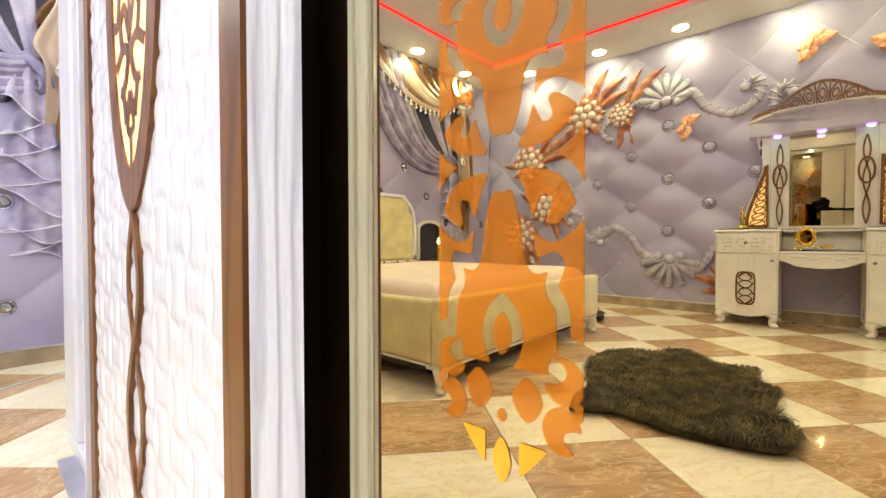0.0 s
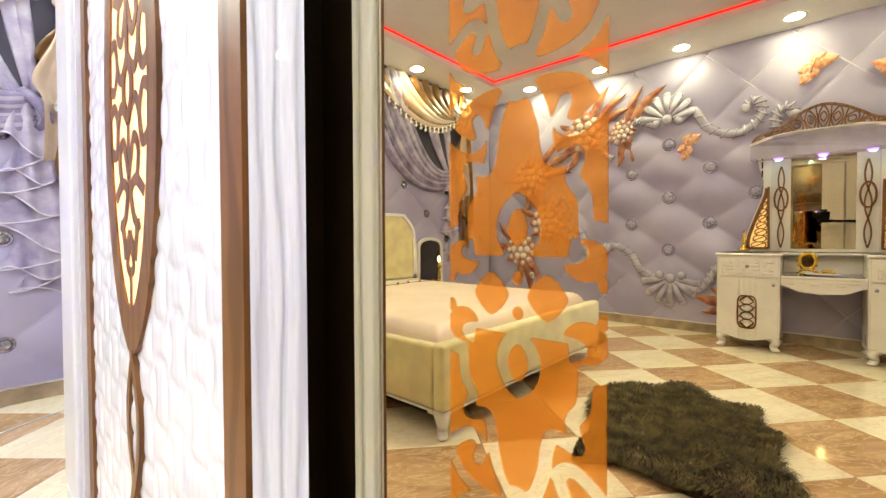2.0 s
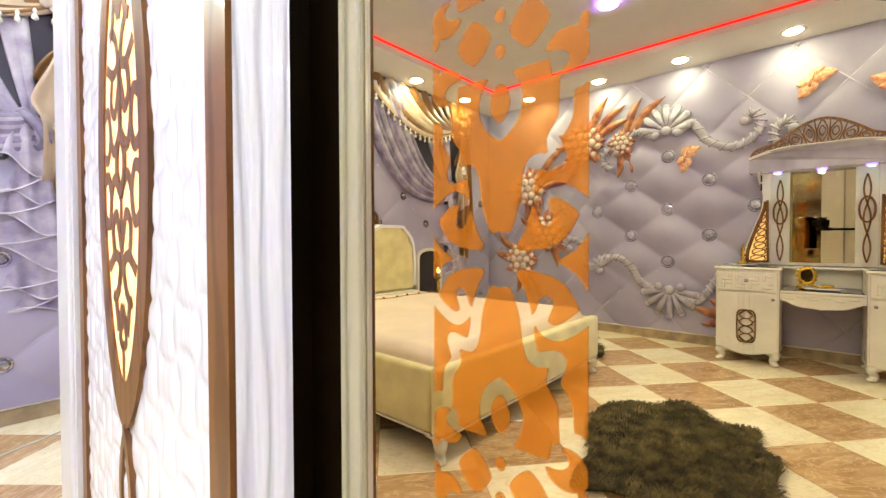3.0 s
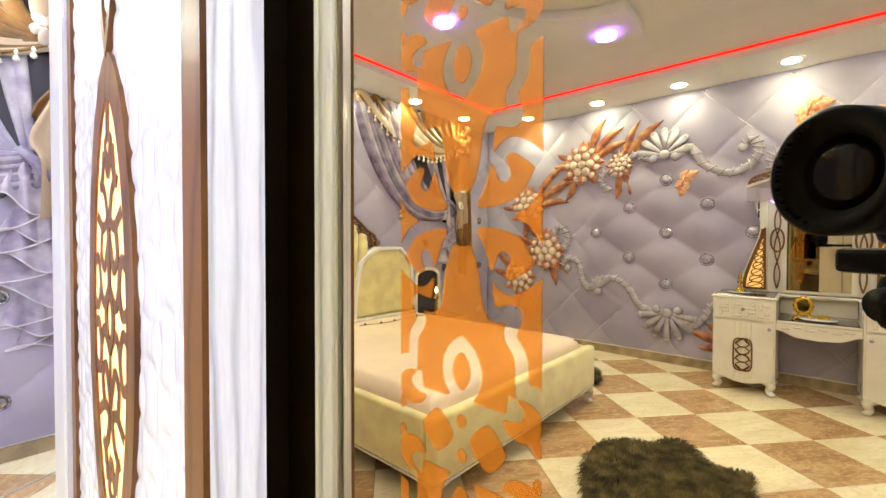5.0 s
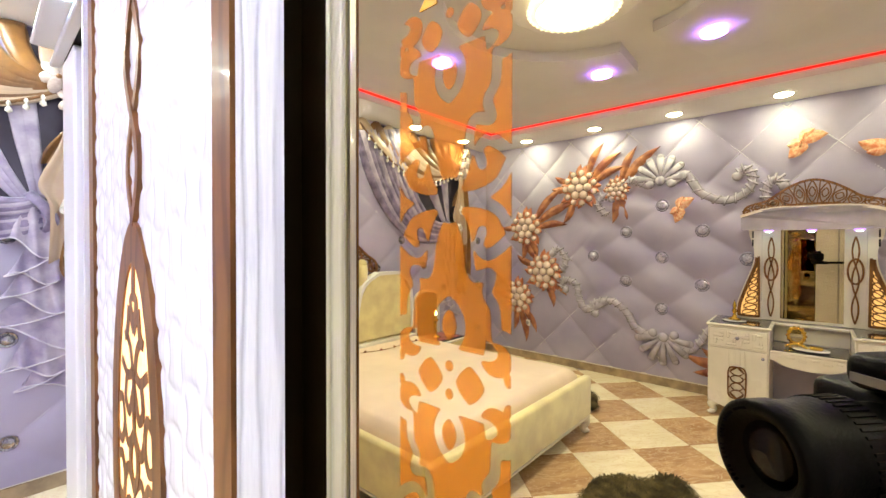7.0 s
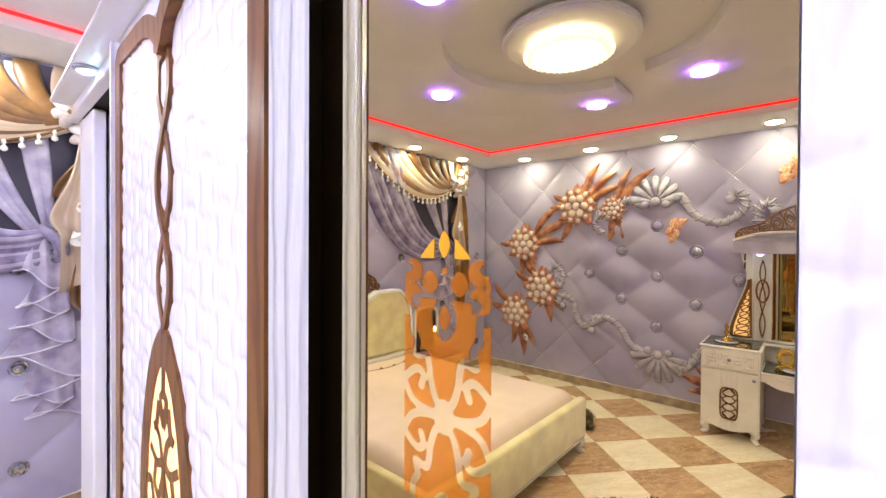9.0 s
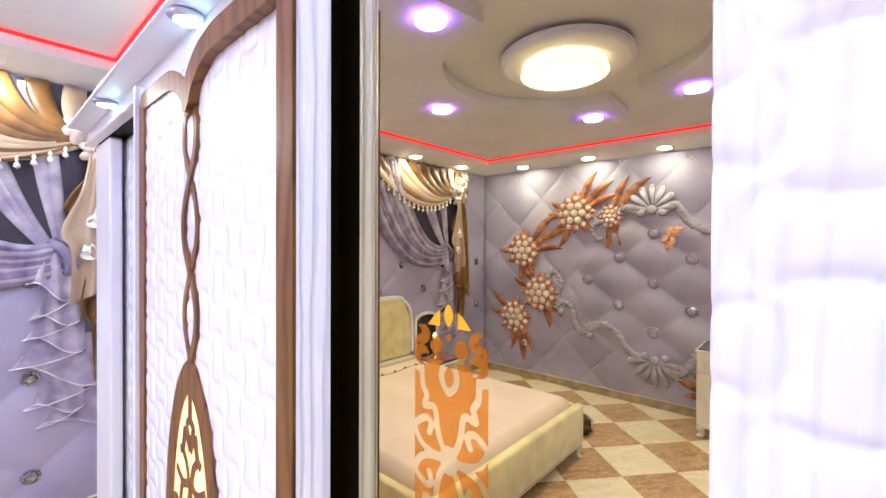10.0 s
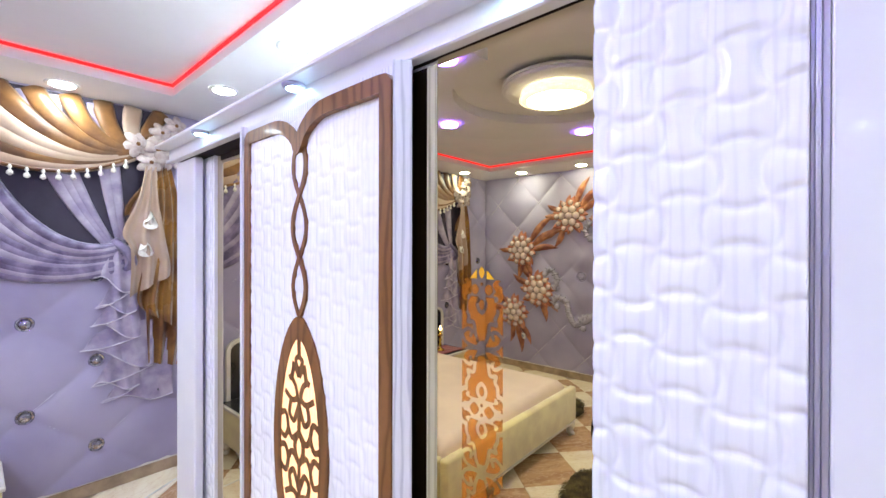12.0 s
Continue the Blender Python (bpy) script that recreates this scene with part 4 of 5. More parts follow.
for s in (-1, 1):
    for z0, z1 in ((2.035, ZC + MH - 0.004), (ZC - MH + 0.004, 0.13)):
        bm = bmesh.new()
        line = [(DC + s * 0.036 * math.sin(3 * math.pi * k / 60) , z0 + (z1 - z0) * k / 60) for k in range(61)]
        band(bm, line, 0.0155, F1 - 0.001 if s > 0 else F1 + 0.0015, F0)
        part("twisted_strand", bm, M_TRIM, door, "walnut strand")


def vesica(w, h, n=40):
    """Pointed oval, tip to tip."""
    right = [(w * math.cos(math.pi * (k / n - 0.5)) ** 1.15, h * math.sin(math.pi * (k / n - 0.5)) * 1.0) for k in range(n + 1)]
    return right


def medallion_frame():
    bm = bmesh.new()
    n = 48
    o = vesica(MW, MH, n)
    i = vesica(MW - 0.042, MH - 0.065, n)
    outer = o + [(-x, z) for x, z in o[::-1]][1:-1]
    inner = i + [(-x, z) for x, z in i[::-1]][1:-1]
    m = len(outer)
    rings = [[bm.verts.new((DC + x, y, ZC + z)) for x, z in ring] for ring, y in ((outer, F0), (outer, F1), (inner, F1), (inner, F0))]
    for a, b in zip(rings, rings[1:] + rings[:1]):
        for k in range(m):
            bm.faces.new((a[k], a[(k + 1) % m], b[(k + 1) % m], b[k]))
    return bm


oval = part("fretwork_oval", medallion_frame(), M_TRIM, door, "walnut pointed oval frame")
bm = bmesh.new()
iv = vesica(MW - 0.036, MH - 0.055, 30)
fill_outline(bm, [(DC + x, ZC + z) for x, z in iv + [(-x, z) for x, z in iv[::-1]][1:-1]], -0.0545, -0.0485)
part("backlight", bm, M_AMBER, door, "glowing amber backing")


def fret(parent, cx, cz, w, h, y0, y1, t=0.011):
    """Scrolling fretwork inside a pointed oval of half-size w, h."""
    laid = []

    def b(pts, tt=t):
        laid.append(tt)
        k = len(laid) * 0.00006
        line = [(cx + p.x, cz + p.y) for p in smoothline([(x * w, z * h, 0) for x, z in pts], 7)]
        part("fret_scroll", band(bmesh.new(), line, tt, y0 + k, y1 - k), M_TRIM, parent)
    for m in (-1, 1):
        for s in (-1, 1):
            b([(0.0, m * 0.62), (s * 0.18, m * 0.70), (s * 0.30, m * 0.60), (s * 0.16, m * 0.54), (s * 0.08, m * 0.44), (s * 0.30, m * 0.40), (s * 0.62, m * 0.46)])
            b([(s * 0.34, m * 0.40), (s * 0.42, m * 0.28), (s * 0.24, m * 0.22), (s * 0.10, m * 0.30), (0, m * 0.38)])
            b([(s * 0.86, m * 0.22), (s * 0.60, m * 0.26), (s * 0.48, m * 0.14), (s * 0.62, m * 0.04), (s * 0.82, m * 0.06)])
            b([(s * 0.48, m * 0.14), (s * 0.30, m * 0.06), (0, m * 0.14)])
            b([(0, m * 0.80), (s * 0.14, m * 0.76), (0, m * 0.66)], t * 0.9)
            b([(s * 0.44, m * 0.58), (s * 0.30, m * 0.62), (s * 0.22, m * 0.74)], t)
        b([(0, m * 0.98), (0, m * 0.80)])
        b([(0, m * 0.44), (0, m * 0.14)])
    for s in (-1, 1):
        b([(0, 0.14), (s * 0.16, 0.05), (s * 0.16, -0.05), (0, -0.14)])


fret(door, DC, ZC, MW - 0.020, MH - 0.050, F1 + 0.0008, -0.0551, 0.0175)

# mirror doors on the rear track
mdoor = boxed("mirror_door", (-0.346, 0.1575, 0.006, 0.034, 0.056, 2.130), M_WHITE, ward, "sliding mirror door", 0.002)
boxed("mirror", (-0.2018, 0.1565, 0.0, 0.0056, 0.06, 2.128), M_MIRROR, mdoor, "bronze tinted mirror", 0.0)
# solid strip in place of the carved door edge's reflection
boxed("stile", (-0.2325, -0.2020, -0.0012, 0.0055, 0.06, 2.118), M_OLIVE, mdoor, "pale grained strip painted as the door edge's reflection", 0.0)
# dark strip added over the rear door where the gap lies in shade
boxed("door_gap_shade", (-0.3455, -0.2328, -0.0014, 0.0055, 0.06, 2.118), M_DARK, mdoor, "dark strip for the shaded gap behind the door", 0.0)
ldoor = boxed("mirror_door", (-1.90, -1.02, 0.066, 0.090, 0.056, 2.130), M_WHITE, ward, "sliding mirror door", 0.002)
boxed("mirror", (-1.603, -1.03, 0.060, 0.0656, 0.06, 2.128), M_MIRROR, ldoor, "bronze tinted mirror", 0.0)
relief("relief_strip", -1.86, -1.613, 0.06, 2.128, 0.050, 0.004, ldoor)
boxed("stile", (-1.612, -1.604, 0.046, 0.0655, 0.06, 2.128), M_PAINT, ldoor, "slim white stile", 0.001)

# textured front door on the other side
rdoor = boxed("relief_door", (0.1582, 0.4155, -0.016, 0.034, 0.030, 2.128), M_WHITE, ward, "white wave-relief door", 0.002)
relief("relief_panel", 0.158, 0.416, 0.032, 2.126, -0.0225, 0.0072, rdoor, 0.0036)
prof = bmesh.new()
for k, (a, b, y) in enumerate(((0.4165, 0.421, -0.024), (0.4212, 0.4265, -0.032), (0.4267, 0.4345, -0.028))):
    box(prof, a, b, y, 0.034, 0.030, 2.128, 0.0015)
part("edge_profile", prof, M_STEEL, ward, "grooved satin aluminium profile")
boxed("end_door", (0.435, WX1 - 0.032, -0.030, 0.034, 0.030, 2.128), M_PAINT, ward, "plain white door", 0.003)


# decorative film on the mirror: pieces left between cut lines
def film_pieces():
    """Cut-out pattern: d is the way from the nearest crossing, u the way from the middle line."""
    xc, hw, P, zx = -0.0805, 0.0505, 0.2510, 1.507
    half, end = P / 2, 0.1275                              # from a crossing to the next petals, inside and at the two ends
    zlow = zx - 3 * P
    ztop, zbot = zx + 0.172, zlow - 0.200
    strokes = [smoothline([(x * hw, z * 0.001, 0) for x, z in pts], 6) for pts in (
        ((0.0, 5), (0.20, 14), (0.32, 30), (0.36, 44), (0.44, 52), (0.70, 50), (0.64, 62), (0.76, 72), (0.78, 86), (0.80, 104)),
        ((0.08, 1), (0.48, 2), (0.80, 8), (0.97, 20), (1.02, 26)),
        ((0.56, 22), (0.50, 32), (0.64, 37), (0.82, 33), (1.03, 24)),
        ((0.0, 71), (0.14, 77), (0.21, 87), (0.15, 97), (0.0, 104)),
        ((1.0, 92), (0.90, 89), (0.80, 94)))]
    segs = np.array([(a.x, a.y, b.x, b.y) for q in strokes for a, b in zip(q, q[1:])])
    step = 0.0019
    nx, nz = int(round(2 * hw / step)), int(round((ztop - zbot) / step))
    xs, zs = np.linspace(-hw, hw, nx + 1), np.linspace(zbot, ztop, nz + 1)
    X, Z = np.meshgrid(xs, zs)
    D = np.where(Z > zx, (Z - zx) / end, np.where(Z < zlow, (zlow - Z) / (1.17 * end), np.abs((zx - Z + half) % P - half) / half)) * 0.126
    U = np.abs(X)
    d = D
    px, pz = U[..., None], d[..., None]
    ax, az, bx, bz = (segs[:, k] for k in range(4))
    t = np.clip(((px - ax) * (bx - ax) + (pz - az) * (bz - az)) / ((bx - ax) ** 2 + (bz - az) ** 2 + 1e-12), 0, 1)
    f = np.hypot(px - ax - t * (bx - ax), pz - az - t * (bz - az)).min(-1) - 0.0040
    f = np.minimum(f, np.abs(np.hypot(U, d * 0.8) - 0.0085) - 0.0042)      # ring round the crossing
    edge = 0.1035 - 0.010 * (U / hw > 0.60)
    f = np.minimum(f, edge - d)

    def blob(cx, cz, rx, rz, power=2.0):
        q = (np.abs((U - cx * hw) / (rx * hw)) ** power + np.abs((d - cz * 0.001) / (rz * 0.001)) ** power) ** (1 / power)
        return (1 - q) * 0.006

    ends = (Z > zx) | (Z < zlow)
    petals = np.where(ends, np.maximum(blob(0.34, 118, 0.20, 11, 1.5), blob(0.0, 129, 0.07, 3.5)), np.maximum(blob(0.36, 126, 0.24, 13, 1.35), blob(0.0, 116, 0.07, 4)))
    hook = np.where(ends, np.minimum(blob(0.76, 128, 0.23, 11), -blob(0.95, 131, 0.17, 5)), -0.004)
    hook = np.maximum(hook, np.minimum(blob(0.78, 105, 0.24, 11), -blob(0.62, 101, 0.19, 6)))
    petals = np.maximum(np.maximum(petals, hook), blob(0.97, 117, 0.06, 4))
    body = np.maximum(np.maximum(f, petals), blob(0.0, 88, 0.085, 9))
    u = U / hw
    fan = np.minimum(np.minimum(u - 0.24, 0.74 - u) * 0.02, np.minimum(d - 0.1395, 0.1575 - 0.040 * (u - 0.24) - 0.03 * (u - 0.24) ** 2 - d) * 0.5)
    tips = np.maximum(blob(0.0, 152, 0.13, 12, 1.5), fan)
    return xc, xs, zs, body, tips


def contour_mesh(name, xc, xs, zs, F, y0, y1, material, parent, label):
    """Fills the part of a grid where F > 0, cut smoothly at F = 0."""
    verts, index, faces = [], {}, []

    def corner(i, j):
        key = ("c", i, j)
        if key not in index:
            index[key] = len(verts)
            verts.append((xc + xs[i], y0, zs[j]))
        return index[key]

    def cut(i, j, k, m):
        key = ("e", min((i, j), (k, m)), max((i, j), (k, m)))
        if key not in index:
            a, b = F[j, i], F[m, k]
            t = a / (a - b)
            index[key] = len(verts)
            verts.append((xc + xs[i] + t * (xs[k] - xs[i]), y0, zs[j] + t * (zs[m] - zs[j])))
        return index[key]

    for j in range(len(zs) - 1):
        for i in range(len(xs) - 1):
            cs = [(i, j), (i + 1, j), (i + 1, j + 1), (i, j + 1)]
            poly = []
            for a, b in zip(cs, cs[1:] + cs[:1]):
                ia, ib = F[a[1], a[0]] > 0, F[b[1], b[0]] > 0
                if ia:
                    poly.append(corner(*a))
                if ia != ib:
                    poly.append(cut(*a, *b))
            if len(poly) > 2:
                faces.append(tuple(poly))
    return link(name, verts, faces, material, parent, label)


_xc, _xs, _zs, _body, _tips = film_pieces()
contour_mesh("film_pattern", _xc, _xs, _zs, _body, -0.0006, 0, M_FILM, mdoor, "orange cut-out film on the mirror")
_third = np.where(_xs < -0.010, 0, np.where(_xs > 0.010, 2, 1))
for _k3 in range(3):
    for _upper in (True, False):
        _keep = (_third == _k3)[None, :] & ((_zs > 1.1) == _upper)[:, None]
        contour_mesh("film_petal", _xc, _xs, _zs, np.where(_keep, _tips, -1e-3), -0.0006, 0, M_FILM_Y, mdoor, "yellow film petal")

# ---- bed ----
BX0, BX1, BY0, BY1 = -3.20, -1.175, -2.985, -1.165
BYC = (BY0 + BY1) / 2
bed = thing("bed", "double bed in olive-gold velvet with a bare peach mattress", "bed")


def padded(name, x0, x1, y0, y1, z0, z1, parent, material=M_VELVET, label="", bev=0.022):
    return part(name, box(bmesh.new(), x0, x1, y0, y1, z0, z1, bev, 4), material, parent, label, smooth=True)


padded("footboard", BX1 - 0.07, BX1, BY0, BY1, 0.135, 0.445, bed)
padded("side_rail", BX0 + 0.1, BX1 - 0.072, BY1 - 0.06, BY1 - 0.002, 0.135, 0.435, bed)
padded("side_rail", BX0 + 0.1, BX1 - 0.072, BY0 + 0.002, BY0 + 0.06, 0.135, 0.435, bed)
for dims in ((BX1 - 0.068, BX1 - 0.004, BY0 + 0.01, BY1 - 0.01, 0.122, 0.134), (BX0 + 0.1, BX1 - 0.075, BY1 - 0.056, BY1 - 0.008, 0.122, 0.134)):
    boxed("base_strip", dims, M_LACQ, bed, "ivory base strip", 0.004)
# added black box that darkens the gap under the bed like deep shadow
boxed("under_bed_shade", (BX0 + 0.12, BX1 - 0.14, BY0 + 0.13, BY1 - 0.13, 0.035, 0.199), M_TOPGLASS, bed, "added dark box for the shade under the bed", 0.01)
boxed("slat_base", (BX0 + 0.1, BX1 - 0.075, BY0 + 0.062, BY1 - 0.062, 0.20, 0.27), M_TRIM, bed, bevel=0.01)


def mattress_top(u, v):
    x, y = BX0 + 0.13 + u * (BX1 - 0.09 - BX0 - 0.13), BY0 + 0.065 + v * (BY1 - BY0 - 0.13)
    e = min(u * 2.0, (1 - u) * 2.0, v * 1.75, (1 - v) * 1.75)
    z = 0.505 - 0.065 * max(0, 1 - e / 0.075) ** 2 + 0.004 * noise.noise((x * 3, y * 3, 0)) + 0.003 * noise.noise((x * 9, y * 7, 3))
    return (x, y, z)


sheet("mattress", 90, 80, mattress_top, M_SHEET, bed, "peach satin mattress cover", back=(0, 0, -0.17))


def cabriole(h, r=0.045):
    """Short curved foot with a pad and a scrolled knee."""
    bm = bmesh.new()
    line = smoothline([(0.0, 0.0, h), (0.03, 0.03, h * 0.72), (0.012, 0.012, h * 0.36), (0.030, 0.030, 0.012)], 5)
    tube(bm, line, lambda t: r * (1.05 - 1.2 * t + 0.75 * t * t), 10)
    ball(bm, (0.033, 0.033, 0.016), 0.022, 1.2, 1.2, 0.7, 10, 6)
    ball(bm, (0.030, 0.030, h * 0.80), r * 0.66, 1, 1, 1, 8, 6)
    box(bm, -0.05, 0.05, -0.05, 0.05, h - 0.012, h, 0.004)
    return bm


for x, y, rot in ((BX1 - 0.062, BY1 - 0.062, 0), (BX1 - 0.062, BY0 + 0.062, -90), (BX0 + 0.20, BY1 - 0.062, 90), (BX0 + 0.20, BY0 + 0.062, 180)):
    bm = cabriole(0.122)
    bm.transform(pose(x, y, 0, 0, 0, rot))
    part("leg", bm, M_LACQ, bed, "carved ivory leg", smooth=True)

# headboard: channelled centre under a pierced crown, white-edged wings
HX = -3.235
boxed("head_panel", (HX - 0.045, HX, BY0 + 0.05, BY1 - 0.05, 0.12, 1.02), M_LACQ, bed, "ivory headboard back", 0.01)
for k in range(-3, 4):
    top = 1.40 - 0.030 * k * k
    bm = bmesh.new()
    tube(bm, [(HX + 0.03, BYC + k * 0.105, 0.50), (HX + 0.03, BYC + k * 0.112, 0.9), (HX + 0.03, BYC + k * 0.118, top - 0.05), (HX + 0.02, BYC + k * 0.119, top)], lambda t: 0.058 if t < 0.9 else 0.045, 12, (1, 0, 0), 0.8)
    ball(bm, (HX + 0.022, BYC + k * 0.119, top - 0.004), 0.052, 0.8, 1, 0.9, 10, 8)
    part("channel", bm, M_VELVET, bed, smooth=True)
crown_line = [(BYC + a, z) for a, z in ((-0.46, 1.22), (-0.43, 1.30), (-0.33, 1.36), (-0.22, 1.45), (-0.10, 1.53), (0, 1.57), (0.10, 1.53), (0.22, 1.45), (0.33, 1.36), (0.43, 1.30), (0.46, 1.22))]
base_line = [(BYC + a, z) for a, z in ((-0.46, 1.17), (-0.33, 1.22), (-0.22, 1.32), (-0.10, 1.39), (0, 1.42), (0.10, 1.39), (0.22, 1.32), (0.33, 1.22), (0.46, 1.17))]


def turned(bm, x):
    """Swings a form built in the x-z plane into the plane of the west wall at x."""
    bm.transform(Matrix(((0, 1, 0, x), (1, 0, 0, 0), (0, 0, 1, 0), (0, 0, 0, 1))))
    return bm


def pierced_crown(top, base, rows=9, seed=2):
    bm = bmesh.new()
    T = smoothline([(a, z, 0) for a, z in top], 6)
    B = smoothline([(a, z, 0) for a, z in base], 6)
    band(bm, [(p.x, p.y) for p in T], 0.018, -0.012, 0.012)
    band(bm, [(p.x, p.y) for p in B], 0.018, -0.012, 0.012)

    def at(t, q):
        i, j = t * (len(T) - 1), t * (len(B) - 1)
        p = T[int(i)].lerp(T[min(len(T) - 1, int(i) + 1)], i % 1)
        r = B[int(j)].lerp(B[min(len(B) - 1, int(j) + 1)], j % 1)
        c = r.lerp(p, q)
        return (c.x, c.y)
    for k in range(rows):
        t0, t1 = (k + 0.1) / rows, (k + 0.9) / rows
        tm = (t0 + t1) / 2
        loop = smoothline([(*at(tm, 0.06), 0), (*at(t1, 0.5), 0), (*at(tm, 0.94), 0), (*at(t0, 0.5), 0)], 6, True)
        band(bm, [(p.x, p.y) for p in loop], 0.010, -0.009, 0.009, closed=True)
        loop = smoothline([(*at(tm, 0.30), 0), (*at(tm + 0.25 / rows, 0.5), 0), (*at(tm, 0.70), 0), (*at(tm - 0.25 / rows, 0.5), 0)], 6, True)
        band(bm, [(p.x, p.y) for p in loop], 0.009, -0.009, 0.009, closed=True)
        band(bm, [at(t0 - 0.1 / rows, 0.02), at(t0 - 0.05 / rows, 0.5), at(t0 - 0.1 / rows, 0.98)], 0.009, -0.009, 0.009)
    return bm


part("pierced_crown", turned(pierced_crown(crown_line, base_line), HX - 0.02), M_TRIM, bed, "pierced walnut crown")
for s in (-1, 1):
    out = smoothline([(BYC + s * a, z, 0) for a, z in ((0.10, 0.50), (0.13, 0.80), (0.20, 1.05), (0.38, 1.165), (0.43, 1.172), (0.66, 1.172), (0.71, 1.15), (0.82, 1.03), (0.855, 0.80), (0.86, 0.50))], 4)
    pts = [(p.x, p.y) for p in out]
    bm = bmesh.new()
    fill_outline(bm, [(BYC + s * 0.48 + (x - BYC - s * 0.48) * 0.98, 0.50 + (z - 0.50) * 0.985) for x, z in pts], 0.0, 0.075)
    bmesh.ops.bevel(bm, geom=[e for e in bm.edges if all(v.co.y > 0.07 for v in e.verts)], offset=0.03, segments=3, affect="EDGES")
    part("wing_pad", turned(bm, HX + 0.01), M_VELVET, bed, "padded velvet wing")
    bm = bmesh.new()
    band(bm, pts[:36], 0.030, 0.0, 0.095)
    part("wing_moulding", turned(bm, HX + 0.01), M_PAINT, bed, "ivory edge moulding")
    bm = bmesh.new()
    box(bm, HX + 0.005, HX + 0.06, BYC + s * 0.03 - 0.022, BYC + s * 0.03 + 0.022, 0.52, 1.30, 0.01)
    part("light_strip", bm, M_AMBER, bed, "glowing amber fretwork strip")
    bm = bmesh.new()
    for k in range(14):
        z = 0.54 + 0.056 * k
        loop = [(BYC + s * 0.03 + 0.018 * math.cos(q * 0.785), z + 0.026 * math.sin(q * 0.785)) for q in range(8)]
        band(bm, loop, 0.008, 0.0, 0.010, closed=True)
    part("strip_fretwork", turned(bm, HX + 0.061), M_TRIM, bed, "walnut fretwork over the light")
boxed("head_ledge", (HX - 0.02, HX + 0.13, BY0 + 0.03, BY1 - 0.03, 0.46, 0.505), M_LACQ, bed, "ivory ledge above the mattress", 0.008)
cord = thing("bead_cord", "thin cord with red and dark beads across the mattress", "bead cord")
pts = smoothline([(-2.86, -2.02, 0.512), (-2.80, -2.30, 0.510), (-2.83, -2.60, 0.512), (-2.80, -2.90, 0.509)], 8)
part("cord", tube(bmesh.new(), pts, 0.0025, 6), M_TRIM, cord)
for k, p in enumerate(pts[2::4]):
    part("bead", ball(bmesh.new(), (p.x, p.y, p.z + 0.006), 0.011, u=8, v=6), M_RED if k % 2 else M_TRIM, cord)


# ---- nightstands ----
def nightstand(y0, y1):
    n = thing("nightstand", "ivory nightstand with an arched mirror back and velvet front", "nightstand", "nightstands")
    x0, x1 = -3.27, -2.86
    boxed("body", (x0, x1, y0, y1, 0.10, 0.385), M_VELVET, n, "olive velvet body", 0.012)
    boxed("top", (x0, x1 + 0.02, y0 - 0.012, y1 + 0.012, 0.386, 0.412), M_LACQ, n, "ivory top edge", 0.008)
    boxed("glass", (x0 + 0.02, x1, y0 + 0.01, y1 - 0.01, 0.4125, 0.419), M_TOPGLASS, n, "dark glass inlay", 0.002)
    for yy, zz in ((0.5, 0.33), (0.5, 0.20)):
        part("knob", ball(bmesh.new(), (x1 + 0.014, y0 + (y1 - y0) * yy, zz), 0.014), M_CRYSTAL, n, "crystal knob", smooth=True)
    for dx in (x0 + 0.05, x1 - 0.05):
        for dy in (y0 + 0.05, y1 - 0.05):
            bm = cabriole(0.10, 0.034)
            bm.transform(pose(dx, dy, 0, 0, 0, (0 if dy > (y0 + y1) / 2 else -90)))
            part("leg", bm, M_LACQ, n, smooth=True)
    c = (y0 + y1) / 2
    w = (y1 - y0) / 2 - 0.055
    arch = [(c - w, 0.42), (c - w, 0.80)] + [(c - w * math.cos(math.pi * k / 16) ** 1.0, 0.80 + 0.13 * math.sin(math.pi * k / 16) ** 0.6) for k in range(1, 16)] + [(c + w, 0.80), (c + w, 0.42)]
    bm = bmesh.new()
    band(bm, arch, 0.032, 0.0, 0.030)
    part("arch_frame", turned(bm, -3.262), M_LACQ, n, "white arched frame")
    bm = bmesh.new()
    fill_outline(bm, arch, 0.004, 0.012)
    part("arch_mirror", turned(bm, -3.262), M_TOPGLASS, n, "dark arched mirror")
    return n


nightstand(-3.52, -3.03)
nightstand(-1.06, -0.57)
cloth = tagged(sheet("table_cloth", 20, 20, lambda u, v: (-3.20 + 0.30 * u, -3.47 + 0.40 * v, 0.4195 + 0.006 * math.sin(9 * u + 5 * v) ** 2 + 0.003), M_RED, None, back=(0, 0, -0.0028)), "crimson cloth on the nightstand", "cloth")
stick = thing("candlestick", "small gold candlestick with a lit bulb", "candlestick")
part("stem", lathe([(0.055, 0.431), (0.058, 0.438), (0.02, 0.45), (0.012, 0.48), (0.022, 0.50), (0.012, 0.53), (0.018, 0.56), (0.010, 0.60), (0.034, 0.62), (0.036, 0.628), (0.018, 0.634), (0.016, 0.67), (0.008, 0.675)], 16, -3.04, -3.20), M_GOLD, stick, smooth=True)
part("bulb", lathe([(0.006, 0.675), (0.016, 0.69), (0.017, 0.70), (0.009, 0.725), (0.001, 0.74)], 12, -3.04, -3.20), glow("candle_bulb_glow", (1, 0.8, 0.5), 12.0), stick, "lit bulb", smooth=True)

# ---- dressing table ----
dr = thing("dressing_table", "ivory carved dressing table with a lit fretwork mirror", "dressing table")
FX0, FX1, FY, FB = -0.565, 0.775, -4.032, YS + 0.052
CW = 0.425


